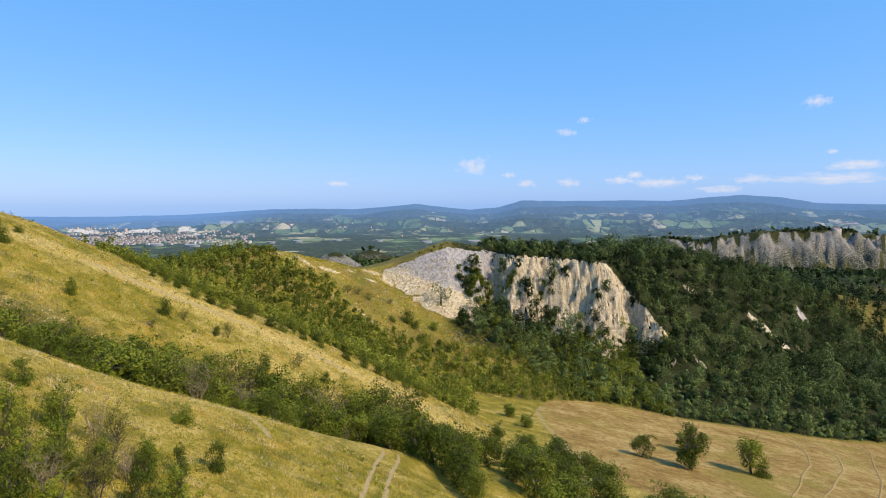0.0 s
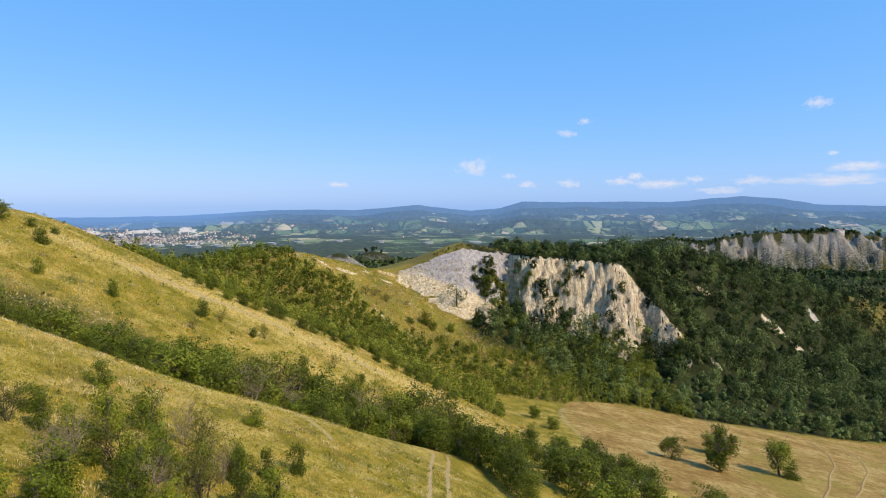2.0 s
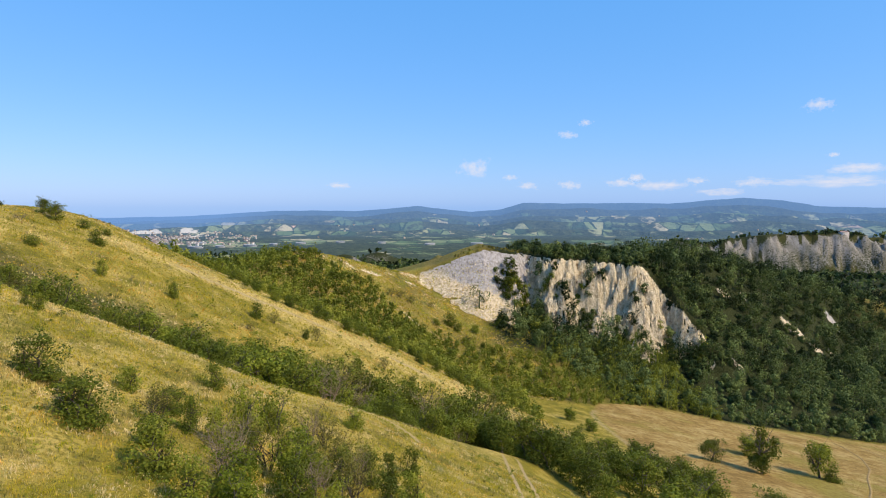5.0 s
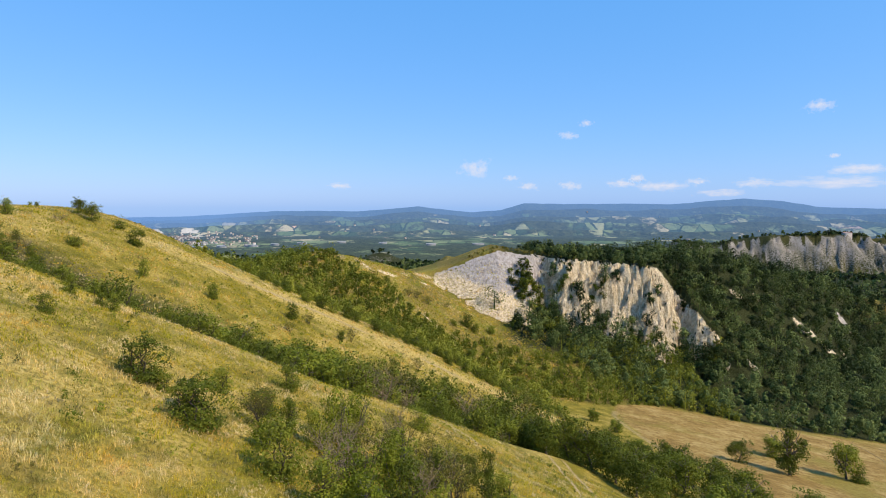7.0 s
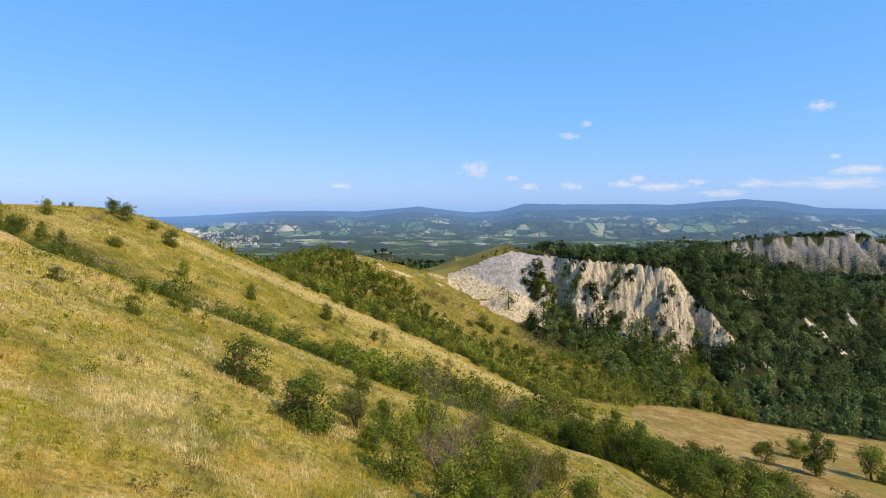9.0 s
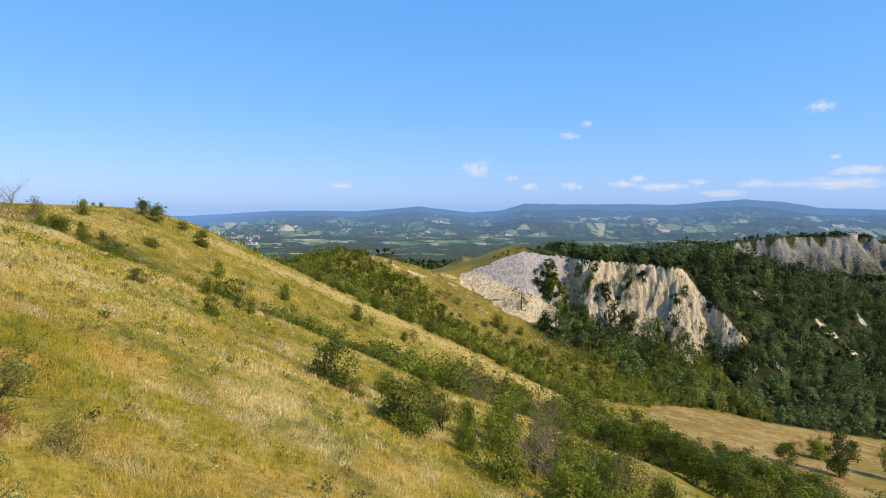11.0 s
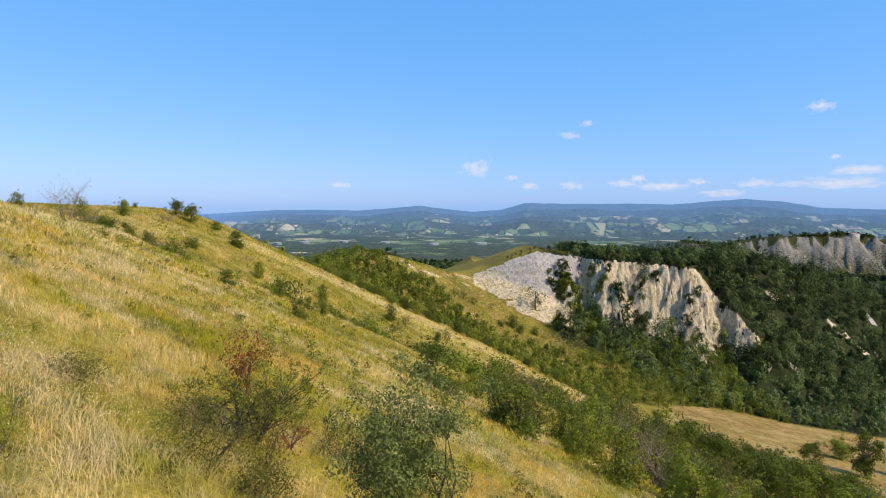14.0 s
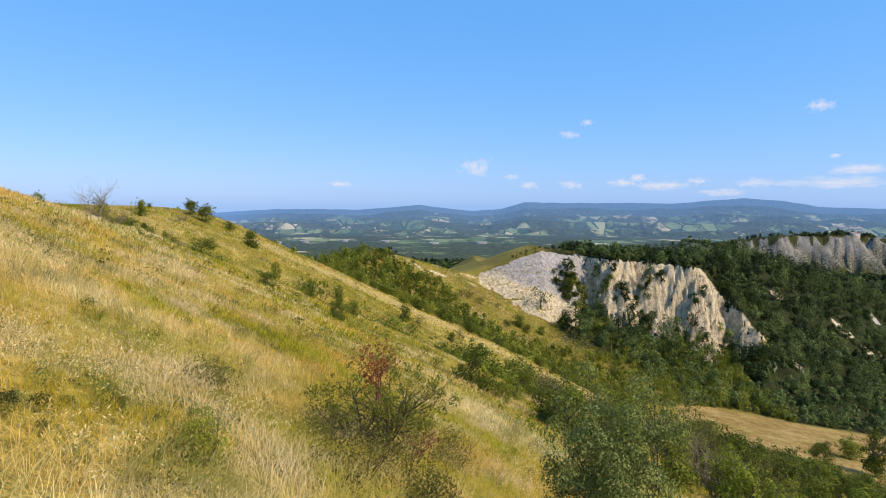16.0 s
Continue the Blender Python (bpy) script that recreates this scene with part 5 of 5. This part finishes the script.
WALL = plain_material("pale_plaster", (0.34, 0.29, 0.26), (0.66, 0.61, 0.57))
ROOF = plain_material("clay_tiles", (0.20, 0.115, 0.09), (0.33, 0.24, 0.20))
SHED = plain_material("white_sheeting", (0.28, 0.29, 0.30), (0.36, 0.36, 0.36))


def house_shape(x, y, z, lx, ly, h, turn, pitch=0.35):
    """Wall and roof corners of a gabled house, with faces."""
    c, s = math.cos(turn), math.sin(turn)

    def at(a, b, k):
        return (x + a * c - b * s, y + a * s + b * c, z + k)

    w = [at(-lx, -ly, -3), at(lx, -ly, -3), at(lx, ly, -3), at(-lx, ly, -3), at(-lx, -ly, h), at(lx, -ly, h), at(lx, ly, h), at(-lx, ly, h)]
    wf = [(0, 1, 5, 4), (1, 2, 6, 5), (2, 3, 7, 6), (3, 0, 4, 7)]
    e, t = 0.4, h + ly * pitch
    r = [at(-lx - e, -ly - e, h - 0.1), at(lx + e, -ly - e, h - 0.1), at(lx + e, 0, t), at(-lx - e, 0, t), at(-lx - e, ly + e, h - 0.1), at(lx + e, ly + e, h - 0.1)]
    rf = [(0, 1, 2, 3), (3, 2, 5, 4), (0, 3, 4, 4), (1, 5, 2, 2)]
    return w, wf, r, rf[:2]


def house(name, x, y, lx, ly, h, turn, label, category, group, wall=WALL, roof=ROOF):
    root = new(name)
    root.empty_display_size = 3
    w, wf, r, rf = house_shape(0, 0, 0, lx, ly, h, turn)
    part("wall", mesh_of("wall", w, wf, wall), root)
    part("roof", mesh_of("roof", r, rf, roof), root)
    root.location = (x, y, float(land(x, y)))
    return tagged(root, label, category, group)


rg = np.random.RandomState(141)
wv, wf, rv, rf = [], [], [], []
count = 0
while count < 760:
    d = rg.uniform(2250, 3250)
    u = rg.choice([rg.normal(-0.56, 0.05), rg.normal(-0.46, 0.05), rg.uniform(-0.62, -0.30)], p=[0.45, 0.33, 0.22])
    if abs(fbm(np.array(u * d), np.array(d), 260.0, 2, 143)) > 0.55:
        continue
    x, y = u * d, d
    z = float(land(x, y))
    a, b, c, e = house_shape(x, y, z, rg.uniform(3, 7), rg.uniform(2.5, 4.5), rg.uniform(4, 8), rg.uniform(0, 3.14))
    wf += [tuple(i + len(wv) for i in q) for q in b]
    wv += a
    rf += [tuple(i + len(rv) for i in q) for q in e]
    rv += c
    count += 1
for k in range(30):
    d = rg.uniform(2700, 4200)
    x, y = rg.uniform(-0.35, 0.7) * d, d
    if x * x + y * y > 4500 ** 2:
        continue
    a, b, c, e = house_shape(x, y, float(land(x, y)), rg.uniform(4, 8), rg.uniform(3, 5), rg.uniform(4, 7), rg.uniform(0, 3.14))
    wf += [tuple(i + len(wv) for i in q) for q in b]
    wv += a
    rf += [tuple(i + len(rv) for i in q) for q in e]
    rv += c
town = new("town_houses", mesh_of("town_houses", wv, wf, WALL))
tagged(town, "pale plaster houses of a distant valley town", "houses", kind="stuff")
roofs = new("town_roofs", mesh_of("town_roofs", rv, rf, ROOF))
tagged(roofs, "red clay tile roofs of the distant town", "roofs", kind="stuff")
for x, y, lx, ly in [(-1010, 2210, 21, 7), (-860, 2150, 25, 7), (-790, 2190, 15, 8), (-700, 2240, 23, 7), (-930, 2380, 18, 7), (-640, 2330, 15, 6), (-560, 2420, 18, 6), (-1150, 2300, 17, 7), (-420, 2500, 17, 6), (-250, 2450, 15, 6), (-60, 2360, 19, 6), (120, 2400, 23, 6)]:
    house("warehouse", x, y, lx, ly, 6, rg.uniform(-0.2, 0.2), "long white warehouse at the edge of town", "warehouse", "warehouses by the town", SHED, SHED)
house("farmhouse", 606, 968, 8, 5, 6, 0.3, "small farmhouse on the badland ridge", "house", "")


# ---- clouds, far behind the hills ----
def cloud_material():
    m = material("fair_weather_cloud")
    n = Nodes(m)
    p = n.where(True)
    info = n.add("ShaderNodeObjectInfo")
    shift = n.add("ShaderNodeVectorMath", operation="ADD")
    n.put(p, shift.inputs[0])
    n.put(n.math("MULTIPLY", info.outputs["Random"], 50.0), shift.inputs[1])
    ball = n.add("ShaderNodeTexGradient")
    ball.gradient_type = "SPHERICAL"
    n.put(p, ball.inputs[0])
    puff = n.noise(n.scaled(shift.outputs[0], (3.2, 1.5, 1.0)), 1.0, 5, 0.62)
    f = n.math("ADD", n.math("MULTIPLY", ball.outputs["Fac"], 0.9), n.math("MULTIPLY", n.math("SUBTRACT", puff, 0.5), 1.5))
    a = n.ramp(f, (0.16, 0.0), (0.80, 0.72))
    e = n.add("ShaderNodeEmission")
    e.inputs["Color"].default_value = (0.90, 0.88, 0.95, 1)
    e.inputs["Strength"].default_value = 0.9
    t = n.add("ShaderNodeBsdfTransparent")
    s = n.add("ShaderNodeMixShader")
    n.put(a, s.inputs[0])
    n.put(t.outputs[0], s.inputs[1])
    n.put(e.outputs[0], s.inputs[2])
    n.put(s.outputs[0], n.out.inputs["Surface"])
    return m


CLOUD = cloud_material()


def cloud(across, up, wide, high):
    """A small bright cloud; its place as slopes to the side and above the horizon, its size in metres."""
    v, f, nx, ny = [], [], 12, 6
    for j in range(ny + 1):
        for i in range(nx + 1):
            a, b = 2 * i / nx - 1, 2 * j / ny - 1
            v.append((a, b, 0.25 * (1 - a * a) * (1 - b * b)))
    for j in range(ny):
        for i in range(nx):
            k = j * (nx + 1) + i
            f.append((k, k + 1, k + nx + 2, k + nx + 1))
    ob = new("cloud", mesh_of("cloud", v, f, CLOUD))
    way = Vector((across, 1, up)).normalized()
    at = way * 4880
    turn = (-way).to_track_quat("Z", "Y")
    ob.matrix_basis = Matrix.LocRotScale(at, turn, (wide / 2, high / 2, 40))
    return tagged(ob, "small white cloud low over far hills", "cloud", "fair-weather clouds")


for across, up, wide, high in [
    (0.048, 0.062, 330, 170), (0.195, 0.115, 210, 70), (0.223, 0.134, 140, 60), (0.59, 0.163, 240, 100), (0.105, 0.048, 150, 60), (0.20, 0.036, 240, 80), (0.132, 0.035, 190, 70),
    (0.305, 0.048, 160, 80), (0.345, 0.036, 480, 100), (0.280, 0.040, 300, 80), (0.492, 0.041, 300, 90), (0.62, 0.043, 950, 110), (0.655, 0.064, 480, 100), (0.616, 0.085, 100, 45), (-0.166, 0.035, 220, 60), (0.44, 0.026, 400, 70), (0.40, 0.044, 200, 60),
]:
    cloud(across, up, wide, high)
